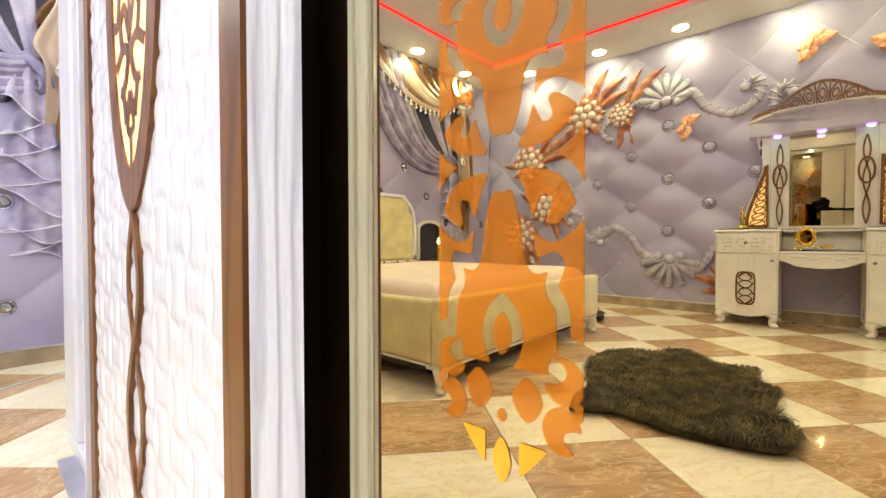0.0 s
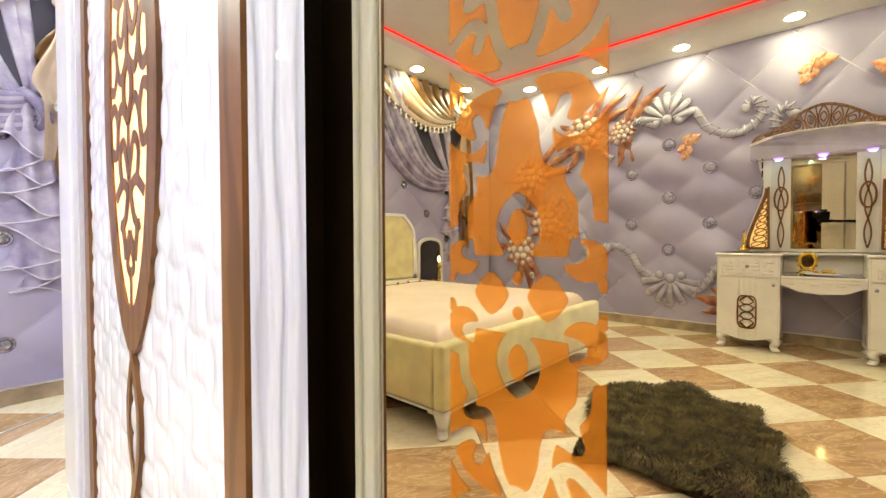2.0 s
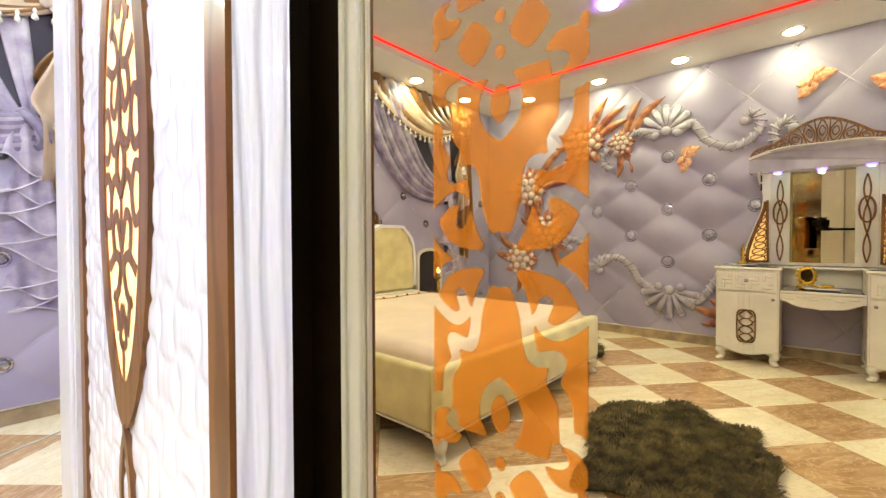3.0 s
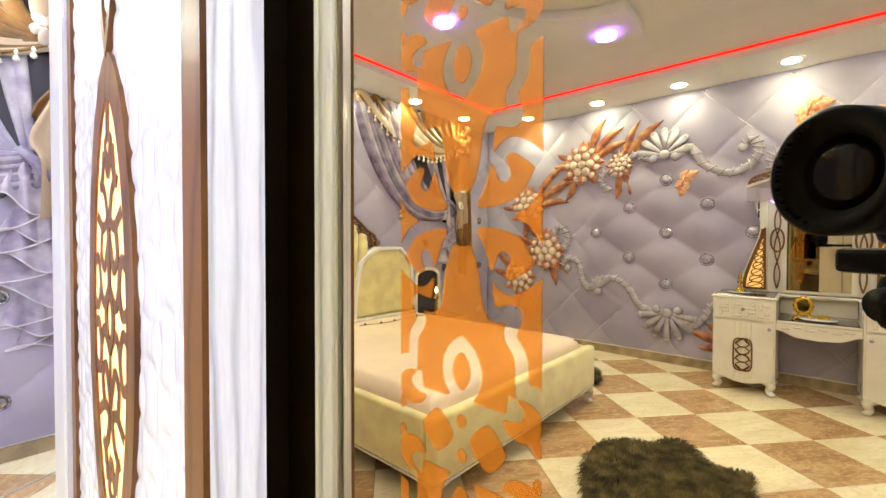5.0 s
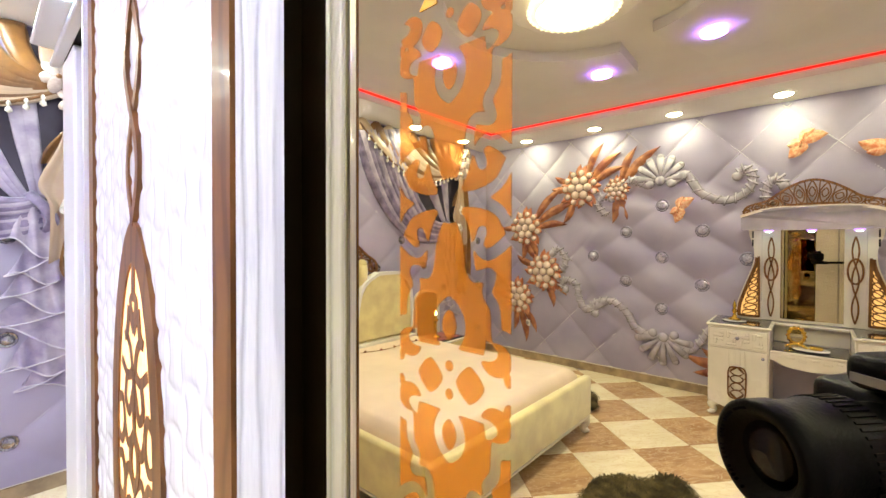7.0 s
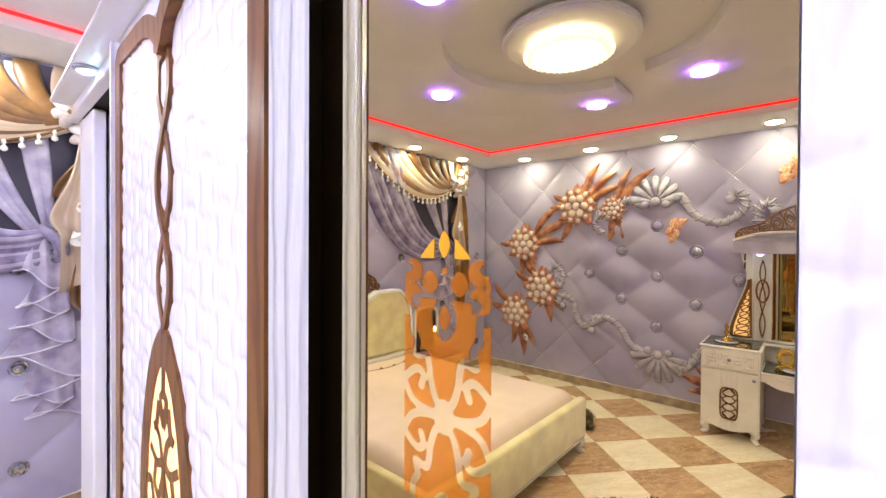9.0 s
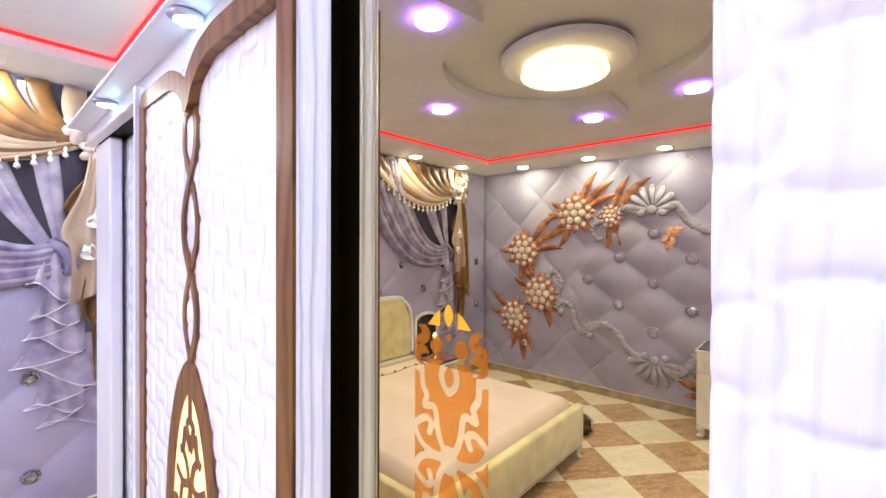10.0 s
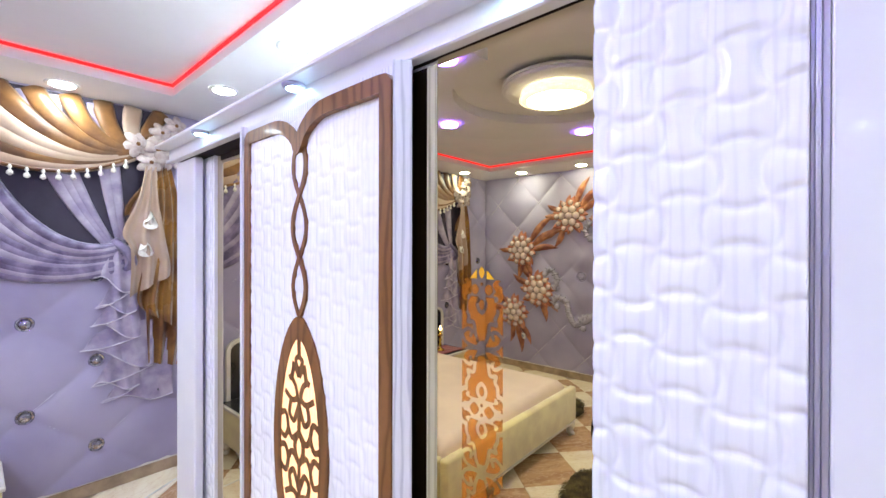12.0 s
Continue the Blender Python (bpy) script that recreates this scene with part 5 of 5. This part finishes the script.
def pedestal(x0, x1):
    boxed("cabinet_body", (x0, x1, FB, FY, 0.115, 0.775), M_LACQ, dr, "ivory cabinet", 0.006)
    boxed("cabinet_top", (x0 - 0.012, x1 + 0.012, FB, FY + 0.016, 0.776, 0.798), M_LACQ, dr, "ivory moulded top", 0.007)
    boxed("glass_top", (x0 + 0.01, x1 - 0.01, FB + 0.01, FY - 0.005, 0.7985, 0.8045), M_TOPGLASS, dr, "dark glass top", 0.002)
    d = boxed("drawer_front", (x0 + 0.012, x1 - 0.012, FY + 0.0005, FY + 0.016, 0.605, 0.762), M_LACQ, dr, "carved drawer front", 0.004)
    bm = bmesh.new()
    for k in range(4):
        for q in range(2):
            xx, zz = x0 + 0.045 + k * 0.090, 0.625 + q * 0.062
            if (k + q) % 2:
                box(bm, xx, xx + 0.070, FY + 0.0165, FY + 0.024, zz, zz + 0.022, 0.004)
                box(bm, xx + 0.045, xx + 0.067, FY + 0.0165, FY + 0.024, zz + 0.026, zz + 0.052, 0.004)
            else:
                box(bm, xx, xx + 0.022, FY + 0.0165, FY + 0.024, zz, zz + 0.052, 0.004)
                box(bm, xx + 0.026, xx + 0.070, FY + 0.0165, FY + 0.024, zz + 0.030, zz + 0.052, 0.004)
    part("key_carving", bm, M_LACQ, d)
    part("knob", ball(bmesh.new(), ((x0 + x1) / 2, FY + 0.032, 0.690), 0.014), M_CRYSTAL, d, "crystal knob", smooth=True)
    # bowed door with a curved lower edge
    n = 16
    out = [(x0 + 0.012, 0.592), (x0 + 0.012, 0.135)] + [(x0 + 0.012 + (x1 - x0 - 0.024) * k / n, 0.135 - 0.055 * math.sin(math.pi * k / n)) for k in range(1, n)] + [(x1 - 0.012, 0.135), (x1 - 0.012, 0.592)]
    bm = bmesh.new()
    fill_outline(bm, out, FY + 0.0005, FY + 0.017)
    dd = part("cupboard_door", bm, M_LACQ, dr, "ivory cupboard door")
    bm = bmesh.new()
    cx = (x0 + x1) / 2
    for off in (-0.055, -0.018, 0.018, 0.055):
        box(bm, cx + off - 0.005, cx + off + 0.005, FY + 0.0172, FY + 0.021, 0.10, 0.585, 0.002)
    part("flute", bm, M_LACQ, dd)
    bm = bmesh.new()
    y0, y1 = FY + 0.0215, FY + 0.030
    rim = [(cx + 0.062 * math.copysign(abs(math.cos(a)) ** 0.5, math.cos(a)), 0.315 + 0.132 * math.copysign(abs(math.sin(a)) ** 0.35, math.sin(a))) for a in (2 * math.pi * k / 40 for k in range(40))]
    band(bm, rim, 0.011, y0, y1, closed=True)
    for k in range(4):
        zc = 0.315 + (k - 1.5) * 0.062
        loop = [(cx + 0.036 * math.cos(a) * (1 + 0.25 * math.cos(2 * a)), zc + 0.034 * math.sin(a)) for a in (2 * math.pi * q / 20 for q in range(20))]
        band(bm, loop, 0.007, y0, y1, closed=True)
    for sx in (-1, 1):
        for sz in (-1, 1):
            band(bm, [(cx, 0.315), (cx + sx * 0.03, 0.315 + sz * 0.012), (cx + sx * 0.058, 0.315 + sz * 0.05)], 0.007, y0, y1)
            band(bm, [(cx, 0.315 + sz * 0.13), (cx + sx * 0.05, 0.315 + sz * 0.085)], 0.007, y0, y1)
    part("fret_panel", bm, M_TRIM, dd, "walnut fretwork oval")
    part("knob", ball(bmesh.new(), (x1 - 0.04 if x0 < 0 else x0 + 0.04, FY + 0.030, 0.545), 0.012), M_CRYSTAL, dd, "crystal knob", smooth=True)
    for xx, rot in ((x0 + 0.055, 90), (x1 - 0.055, 0)):
        bm = cabriole(0.115, 0.042)
        bm.transform(pose(xx, FY - 0.05, 0, 0, 0, rot))
        part("leg", bm, M_LACQ, dr, "carved ivory leg", smooth=True)
        bm = cabriole(0.115, 0.042)
        bm.transform(pose(xx, FB + 0.06, 0, 0, 0, rot + (90 if rot else -90)))
        part("leg", bm, M_LACQ, dr, "carved ivory leg", smooth=True)


pedestal(FX0, FX0 + CW)
pedestal(FX1 - CW, FX1)
MX0, MX1 = FX0 + CW + 0.002, FX1 - CW - 0.002
boxed("table_shelf", (MX0, MX1, FB, FY - 0.012, 0.600, 0.622), M_LACQ, dr, "lower ivory table shelf", 0.005)
boxed("shelf_glass", (MX0 + 0.01, MX1 - 0.01, FB + 0.05, FY - 0.02, 0.6225, 0.628), M_TOPGLASS, dr, "dark glass shelf top", 0.002)
n = 24
apron = [(MX0, 0.599)] + [(MX0 + (MX1 - MX0) * k / n, 0.525 - 0.055 * math.exp(-((k / n - 0.5) / 0.16) ** 2) + 0.02 * math.cos(4 * math.pi * k / n)) for k in range(n + 1)] + [(MX1, 0.599)]
bm = bmesh.new()
fill_outline(bm, apron, FY - 0.034, FY - 0.014)
ap = part("apron", bm, M_LACQ, dr, "scalloped ivory apron")
bm = bmesh.new()
for k in range(6):
    xx = MX0 + 0.03 + k * 0.073
    box(bm, xx, xx + 0.050, FY - 0.0135, FY - 0.007, 0.555 + 0.016 * (k % 2), 0.575 + 0.016 * (k % 2), 0.004)
part("key_carving", bm, M_LACQ, ap)
boxed("back_board", (MX0, MX1, FB, FB + 0.016, 0.629, 0.775), M_LACQ, dr, bevel=0.003)
boxed("top_rail", (MX0, MX1, FB, FB + 0.10, 0.776, 0.798), M_LACQ, dr, bevel=0.006)

# mirror back: curved sides with lit fretwork, glass, canopy with spots, pierced crown
MC = (FX0 + FX1) / 2
YB = FB + 0.012
ms = boxed("mirror_back", (MC - 0.36, MC + 0.36, YB, YB + 0.02, 0.806, 1.72), M_LACQ, dr, "ivory mirror back", 0.004)
glass = boxed("glass", (MC - 0.20, MC + 0.20, YB + 0.021, YB + 0.026, 0.83, 1.60), M_MIRROR, ms, "mirror glass", 0.0)
for s in (-1, 1):
    side = smoothline([(MC + s * a, z, 0) for a, z in ((0.52, 0.807), (0.515, 0.92), (0.46, 1.10), (0.40, 1.28), (0.385, 1.42), (0.42, 1.56), (0.44, 1.74))], 7)
    inner = [(MC + s * 0.33, 1.74), (MC + s * 0.33, 0.807)]
    bm = bmesh.new()
    fill_outline(bm, [(p.x, p.y) for p in side] + inner, YB + 0.0205, YB + 0.045)
    sd = part("side_board", bm, M_LACQ, dr, "curved ivory side board")
    lit = smoothline([(MC + s * a, z, 0) for a, z in ((0.49, 0.83), (0.485, 0.93), (0.435, 1.10), (0.375, 1.28), (0.362, 1.36))], 6)
    bm = bmesh.new()
    fill_outline(bm, [(p.x, p.y) for p in lit] + [(MC + s * 0.35, 1.36), (MC + s * 0.345, 0.83)], YB + 0.0455, YB + 0.050)
    part("light_panel", bm, M_AMBER, sd, "glowing amber panel")
    bm = bmesh.new()
    band(bm, [(p.x, p.y) for p in lit], 0.026, YB + 0.0505, YB + 0.064)
    band(bm, [(MC + s * 0.35, 1.37), (MC + s * 0.345, 0.83)], 0.018, YB + 0.0505, YB + 0.064)
    band(bm, [(MC + s * 0.345, 0.835), (MC + s * 0.49, 0.835)], 0.018, YB + 0.0505, YB + 0.064)
    for k in range(8):
        z = 0.86 + k * 0.058
        w = 0.125 * (1 - k / 9.5)
        cx = MC + s * (0.352 + w / 2)
        loop = [(cx + w * 0.42 * math.cos(a), z + 0.03 * math.sin(a)) for a in (2 * math.pi * q / 16 for q in range(16))]
        band(bm, loop, 0.009, YB + 0.0505, YB + 0.062, closed=True)
        band(bm, [(MC + s * 0.35, z + 0.03), (cx + s * w * 0.45, z - 0.02)], 0.008, YB + 0.0505, YB + 0.062)
    part("fretwork", bm, M_TRIM, sd, "walnut fretwork over the light")
    bm = bmesh.new()
    for q in (0, 1):
        line = [(MC + s * (0.265 + 0.02 * math.sin(3 * math.pi * k / 30 + q * math.pi)), 0.84 + 0.70 * k / 30) for k in range(31)]
        band(bm, line, 0.011, YB + 0.0205, YB + 0.034)
    oo = [(MC + s * (0.265 + 0.045 * math.cos(a)), 1.26 + 0.10 * math.sin(a)) for a in (2 * math.pi * q / 24 for q in range(24))]
    band(bm, oo, 0.014, YB + 0.0205, YB + 0.036, closed=True)
    part("twisted_strand", bm, M_TRIM, ms, "walnut strand")
    for k in range(3):
        boxed("slot", (MC + s * 0.395 - 0.006, MC + s * 0.395 + 0.006, YB + 0.0455, YB + 0.048, 1.46 + 0.075 * k, 1.52 + 0.075 * k), M_TOPGLASS, sd, "dark slot", 0.0)
n = 28
can = [(MC - 0.47 + 0.94 * k / n, 1.72 + 0.075 * math.sin(math.pi * k / n) + 0.012 * math.sin(3 * math.pi * k / n)) for k in range(n + 1)]
bm = bmesh.new()
fill_outline(bm, can + [(MC + 0.47, 1.60), (MC - 0.47, 1.60)], YB + 0.0, YB + 0.19)
for v in bm.verts:
    if v.co.y > YB + 0.1:
        k = (v.co.x - MC) / 0.47
        v.co.y += 0.05 * (1 - k * k)
canopy = part("canopy", bm, M_PLEXI, dr, "glossy clear canopy with spots")
bm = bmesh.new()
band(bm, can, 0.022, YB - 0.001, YB + 0.215)
part("canopy_moulding", bm, M_LACQ, canopy)
for k, x in enumerate((MC - 0.28, MC, MC + 0.28)):
    bm = lathe([(0.022, 1.586), (0.030, 1.59), (0.032, 1.5995)], 18, x, YB + 0.12)
    sp = part("spot", bm, M_VIOLET_SMALL, dr, "violet spot ring", smooth=True)
    part("lens", lathe([(0.006, 1.580), (0.018, 1.583), (0.021, 1.5855)], 14, x, YB + 0.12), M_MINISPOT, sp, "lit lens", smooth=True)
top = [(MC + a, z) for a, z in ((-0.47, 1.765), (-0.43, 1.82), (-0.30, 1.86), (-0.22, 1.92), (-0.11, 1.99), (0, 2.02), (0.11, 1.99), (0.22, 1.92), (0.30, 1.86), (0.43, 1.82), (0.47, 1.765))]
bas = [(MC + a, z) for a, z in ((-0.47, 1.745), (-0.30, 1.79), (-0.12, 1.815), (0, 1.82), (0.12, 1.815), (0.30, 1.79), (0.47, 1.745))]
bm = pierced_crown(top, bas, 11)
bm.transform(Matrix.Translation((0, YB + 0.03, 0)))
part("pierced_crown", bm, M_TRIM, dr, "pierced walnut crown")

# things on the dressing table
tm = thing("vanity_mirror", "small ornate gold table mirror", "table mirror")
bm = bmesh.new()
gx, gy = 0.02, -4.20
ring = [(gx + 0.050 * math.cos(a), 0.735 + 0.062 * math.sin(a)) for a in (2 * math.pi * k / 28 for k in range(28))]
band(bm, ring, 0.022, gy - 0.008, gy + 0.010, closed=True)
for k in range(14):
    a = 2 * math.pi * k / 14
    ball(bm, (gx + 0.060 * math.cos(a), gy + 0.002, 0.735 + 0.073 * math.sin(a)), 0.010, u=6, v=5)
part("ornate_frame", bm, M_GOLD, tm, smooth=True)
bm = bmesh.new()
fill_outline(bm, [(gx + 0.040 * math.cos(a), 0.735 + 0.052 * math.sin(a)) for a in (2 * math.pi * k / 28 for k in range(28))], gy - 0.004, gy + 0.002)
part("mirror", bm, M_MIRROR, tm)
bm = bmesh.new()
for s in (-1, 1):
    tube(bm, smoothline([(gx + s * 0.012, gy, 0.672), (gx + s * 0.05, gy + 0.015, 0.655), (gx + s * 0.07, gy + 0.02, 0.638)], 5), 0.010, 8)
box(bm, gx - 0.05, gx + 0.05, gy - 0.04, gy + 0.03, 0.6285, 0.642, 0.006)
part("foot", bm, M_GOLD, tm, smooth=True)
tray = thing("gold_tray", "gold trinket box on a glass tray", "trinket tray")
part("plate", lathe([(0.03, 0.6285), (0.10, 0.633), (0.115, 0.640), (0.112, 0.643)], 28, 0.11, -4.16, sy=0.7), M_MIST, tray, smooth=True)
part("trinket_box", box(bmesh.new(), 0.10, 0.18, -4.18, -4.13, 0.6435, 0.672, 0.010, 3), M_GOLD, tray, smooth=True)
orn = thing("gold_ornament", "gold stemmed ornament on a round glass dish", "ornament")
ox, oy = -0.395, -4.20
part("dish", lathe([(0.04, 0.805), (0.085, 0.809), (0.09, 0.815)], 24, ox, oy), M_MIST, orn, "clear round dish", smooth=True)
part("stem", lathe([(0.045, 0.8155), (0.05, 0.825), (0.02, 0.84), (0.010, 0.87), (0.022, 0.895), (0.010, 0.915), (0.016, 0.94), (0.006, 0.97), (0.002, 0.99)], 14, ox, oy), M_GOLD, orn, smooth=True)

sock = thing("wall_socket", "white square wall socket", "wall socket")
boxed("plate", (-2.662, -2.582, YS + 0.036, YS + 0.046, 0.425, 0.505), M_PLASTIC, sock, bevel=0.006)
bm = lathe([(0.020, 0.0), (0.021, 0.004), (0.008, 0.005)], 16)
bm.transform(Matrix.Translation((-2.622, YS + 0.0462, 0.465)) @ pose(0, 0, 0, -90, 0, 0))
part("outlet", bm, M_PRINT, sock)
boxed("mount", (-2.65, -2.594, YS - 0.002, YS + 0.0355, 0.437, 0.493), M_PLASTIC, sock, bevel=0.002)


wire = thing("floor_cable", "thin white cable lying on the tiles by the wall", "cable")
part("cable", tube(bmesh.new(), smoothline([(-2.75, -0.62, 0.004), (-2.72, -0.35, 0.004), (-2.88, -0.05, 0.004), (-3.05, 0.25, 0.004), (-3.20, 0.55, 0.004)], 10), 0.0035, 6), M_PLASTIC, wire, smooth=True)


# ---- fur rugs ----
def fur_rug(name, outline, seed, count, label):
    rng = random.Random(seed)
    rug = thing(name, label, "fur rug", "fur rugs")
    line = [(p.x, p.y) for p in smoothline([(x, y, 0) for x, y in outline], 8, True)]
    cx, cy = sum(x for x, _ in line) / len(line), sum(y for _, y in line) / len(line)
    bm = bmesh.new()
    rings = []
    for q, h in ((1.0, 0.002), (0.97, 0.016), (0.80, 0.024), (0.45, 0.026), (0.12, 0.026)):
        rings.append([bm.verts.new((cx + (x - cx) * q, cy + (y - cy) * q, h)) for x, y in line])
    m = len(line)
    for a, b in zip(rings, rings[1:]):
        for k in range(m):
            bm.faces.new((a[k], a[(k + 1) % m], b[(k + 1) % m], b[k]))
    bm.faces.new(rings[-1])
    bm.faces.new(rings[0][::-1])
    part("hide", bm, M_FUR, rug, smooth=True)
    verts, faces = [], []
    tris = [((cx, cy), line[k], line[(k + 1) % m]) for k in range(m)]
    areas = np.array([abs((b[0] - a[0]) * (c[1] - a[1]) - (c[0] - a[0]) * (b[1] - a[1])) for a, b, c in tris])
    cum = np.cumsum(areas / areas.sum())
    for _ in range(count):
        a, b, c = tris[int(np.searchsorted(cum, rng.random()))]
        u, v = rng.random(), rng.random()
        if u + v > 1:
            u, v = 1 - u, 1 - v
        x, y = a[0] + u * (b[0] - a[0]) + v * (c[0] - a[0]), a[1] + u * (b[1] - a[1]) + v * (c[1] - a[1])
        flow = math.atan2(y - cy, x - cx) * 0.25 + 1.4 * noise.noise((x * 3.2, y * 3.2, seed)) * 3 + rng.uniform(-0.7, 0.7)
        ln = rng.uniform(0.035, 0.075)
        dx, dy = math.cos(flow) * ln, math.sin(flow) * ln
        h = rng.uniform(0.012, 0.040)
        w = 0.0022
        sx, sy = -math.sin(flow) * w, math.cos(flow) * w
        k = len(verts)
        z0 = 0.018
        verts += [(x - sx, y - sy, z0), (x + sx, y + sy, z0), (x + dx * 0.55 + sx, y + dy * 0.55 + sy, z0 + h), (x + dx * 0.55 - sx, y + dy * 0.55 - sy, z0 + h), (x + dx, y + dy, z0 + h * 0.55)]
        faces += [(k, k + 1, k + 2, k + 3), (k + 3, k + 2, k + 4)]
    f = link("fur", verts, faces, M_FUR, rug, "long tousled pile")
    f["kind"] = "stuff"
    return rug


fur_rug("fur_rug", [(-0.90, -2.29), (-0.82, -1.98), (-0.74, -1.72), (-0.69, -1.42), (-0.52, -1.50), (-0.28, -1.46), (-0.10, -1.49), (0.00, -1.55), (0.02, -1.72), (-0.06, -1.88), (-0.05, -2.12), (-0.15, -2.26), (-0.155, -2.45), (-0.32, -2.42), (-0.50, -2.62), (-0.66, -2.50), (-0.78, -2.46)], 3, 26000, "shaggy dark olive-brown hide rug on the tiles")
fur_rug("fur_rug", [(-1.36, -3.32), (-1.33, -3.50), (-1.42, -3.68), (-1.62, -3.78), (-1.90, -3.72), (-2.2, -3.78), (-2.4, -3.62), (-2.3, -3.40), (-2.0, -3.30), (-1.6, -3.26)], 8, 12000, "shaggy dark olive-brown hide rug beside the bed")

# ---- the filming camera on its slider arm, seen in the mirror ----
rig = thing("video_camera", "black camera with a large lens on a slider arm", "camera")
CAMP = look((0.0742, -0.228, 1.294), (-1.255, 1.266, 1.284)) @ Matrix.Scale(1.07, 4)


def rigged(name, bm, material, parent, label="", smooth=False):
    bm.transform(CAMP)
    return part(name, bm, material, parent, label, smooth)


# built with the lens looking along -z, up along +y
L = lathe([(0.026, 0.012), (0.033, 0.003), (0.040, 0.0), (0.0435, 0.002), (0.0435, 0.020), (0.0415, 0.024), (0.0415, 0.050), (0.043, 0.054), (0.043, 0.085), (0.038, 0.090), (0.036, 0.120)], 48)
lens = rigged("lens", L, M_BLACK, rig, "black ribbed zoom lens", True)
rigged("front_glass", lathe([(0.002, 0.0085), (0.016, 0.0095), (0.028, 0.0125)], 32), M_BLACKGLOSS, lens, "dark front glass", True)
bm = bmesh.new()
for k in range(48):
    a = 2 * math.pi * k / 48
    b2 = box(bmesh.new(), -0.0012, 0.0012, 0.0425, 0.0442, 0.058, 0.082)
    b2.transform(pose(0, 0, 0, 0, 0, math.degrees(a)))
    me = bpy.data.meshes.new("tmp")
    b2.to_mesh(me)
    bm.from_mesh(me)
    b2.free()
rigged("grip_ribs", bm, M_BLACK, lens, "rubber grip ribs")
bm = bmesh.new()
for k in range(26):
    if k % 5 != 4:
        b2 = box(bmesh.new(), -0.0009, 0.0009, 0.0352, 0.0372, -0.0006, 0.0022)
        b2.transform(pose(0, 0, 0, 0, 0, 20 + k * 5.5))
        me = bpy.data.meshes.new("tmp")
        b2.to_mesh(me)
        bm.from_mesh(me)
        b2.free()
rigged("lens_marking", bm, M_BLACKGLOSS, lens, "small grey ring marking")
rigged("body", box(bmesh.new(), -0.068, 0.062, -0.052, 0.042, 0.121, 0.185, 0.012, 3), M_BLACK, rig, "black camera body", True)
rigged("prism_hump", box(bmesh.new(), -0.030, 0.030, 0.0425, 0.075, 0.112, 0.175, 0.012, 3), M_BLACK, rig, smooth=True)
rigged("name_plate", box(bmesh.new(), -0.020, 0.020, 0.050, 0.058, 0.1105, 0.1118), M_PRINT, rig, "pale plate")
rigged("tripod_plate", box(bmesh.new(), -0.045, 0.045, -0.072, -0.0525, 0.06, 0.185, 0.004), M_BLACK, rig)
rigged("head_clamp", box(bmesh.new(), -0.038, 0.10, -0.118, -0.0725, 0.085, 0.20, 0.010, 3), M_BLACK, rig, smooth=True)
rigged("clamp_knob", lathe([(0.012, 0.045), (0.014, 0.06), (0.014, 0.08), (0.008, 0.084)], 16, 0.0, -0.092), M_BLACK, rig, smooth=True)
rigged("arm", box(bmesh.new(), 0.06, 0.62, -0.112, -0.080, 0.13, 0.17, 0.004), M_BLACK, rig, "black slider arm")
base = CAMP @ Vector((0.60, -0.096, 0.15))
boxed("post", (base.x - 0.022, base.x + 0.022, base.y - 0.022, base.y + 0.022, 0.04, base.z - 0.017), M_BLACK, rig, "black upright post", 0.004)
boxed("foot_plate", (base.x - 0.2, base.x + 0.2, base.y - 0.2, base.y + 0.2, 0.0, 0.0395), M_BLACK, rig, "heavy black foot plate", 0.01)

# ---- floor tiles, laid on the diagonal ----
TS, TROT = 0.4535, -49.0
tile_mesh = {}
for key, material in (("cream", M_TILE_A), ("brown", M_TILE_B)):
    h = TS / 2 - 0.0012
    me = bpy.data.meshes.new("floor_tile")
    c = 0.0016
    me.from_pydata([(sx * h, sy * h, -0.006) for sx, sy in ((-1, -1), (1, -1), (1, 1), (-1, 1))] + [(sx * h, sy * h, -c) for sx, sy in ((-1, -1), (1, -1), (1, 1), (-1, 1))] + [(sx * (h - c), sy * (h - c), 0.0) for sx, sy in ((-1, -1), (1, -1), (1, 1), (-1, 1))],
                   [], [(0, 1, 5, 4), (1, 2, 6, 5), (2, 3, 7, 6), (3, 0, 4, 7), (4, 5, 9, 8), (5, 6, 10, 9), (6, 7, 11, 10), (7, 4, 8, 11), (8, 9, 10, 11)])
    me.materials.append(material)
    tile_mesh[key] = me
e1 = Vector((math.cos(radians(TROT)), math.sin(radians(TROT)))) * TS
e2 = Vector((-e1.y, e1.x))
origin = Vector((0.067, -3.62))
for i in range(-16, 17):
    for j in range(-16, 17):
        p = origin + e1 * i + e2 * j
        if XW - 0.22 < p.x < XE + 0.22 and YS - 0.22 < p.y < YN + 0.22:
            o = new("tile", tile_mesh["brown" if (i + j) % 2 == 0 else "cream"])
            o.location, o.rotation_euler = (p.x, p.y, 0), (0, 0, radians(TROT))
            o.parent = floor
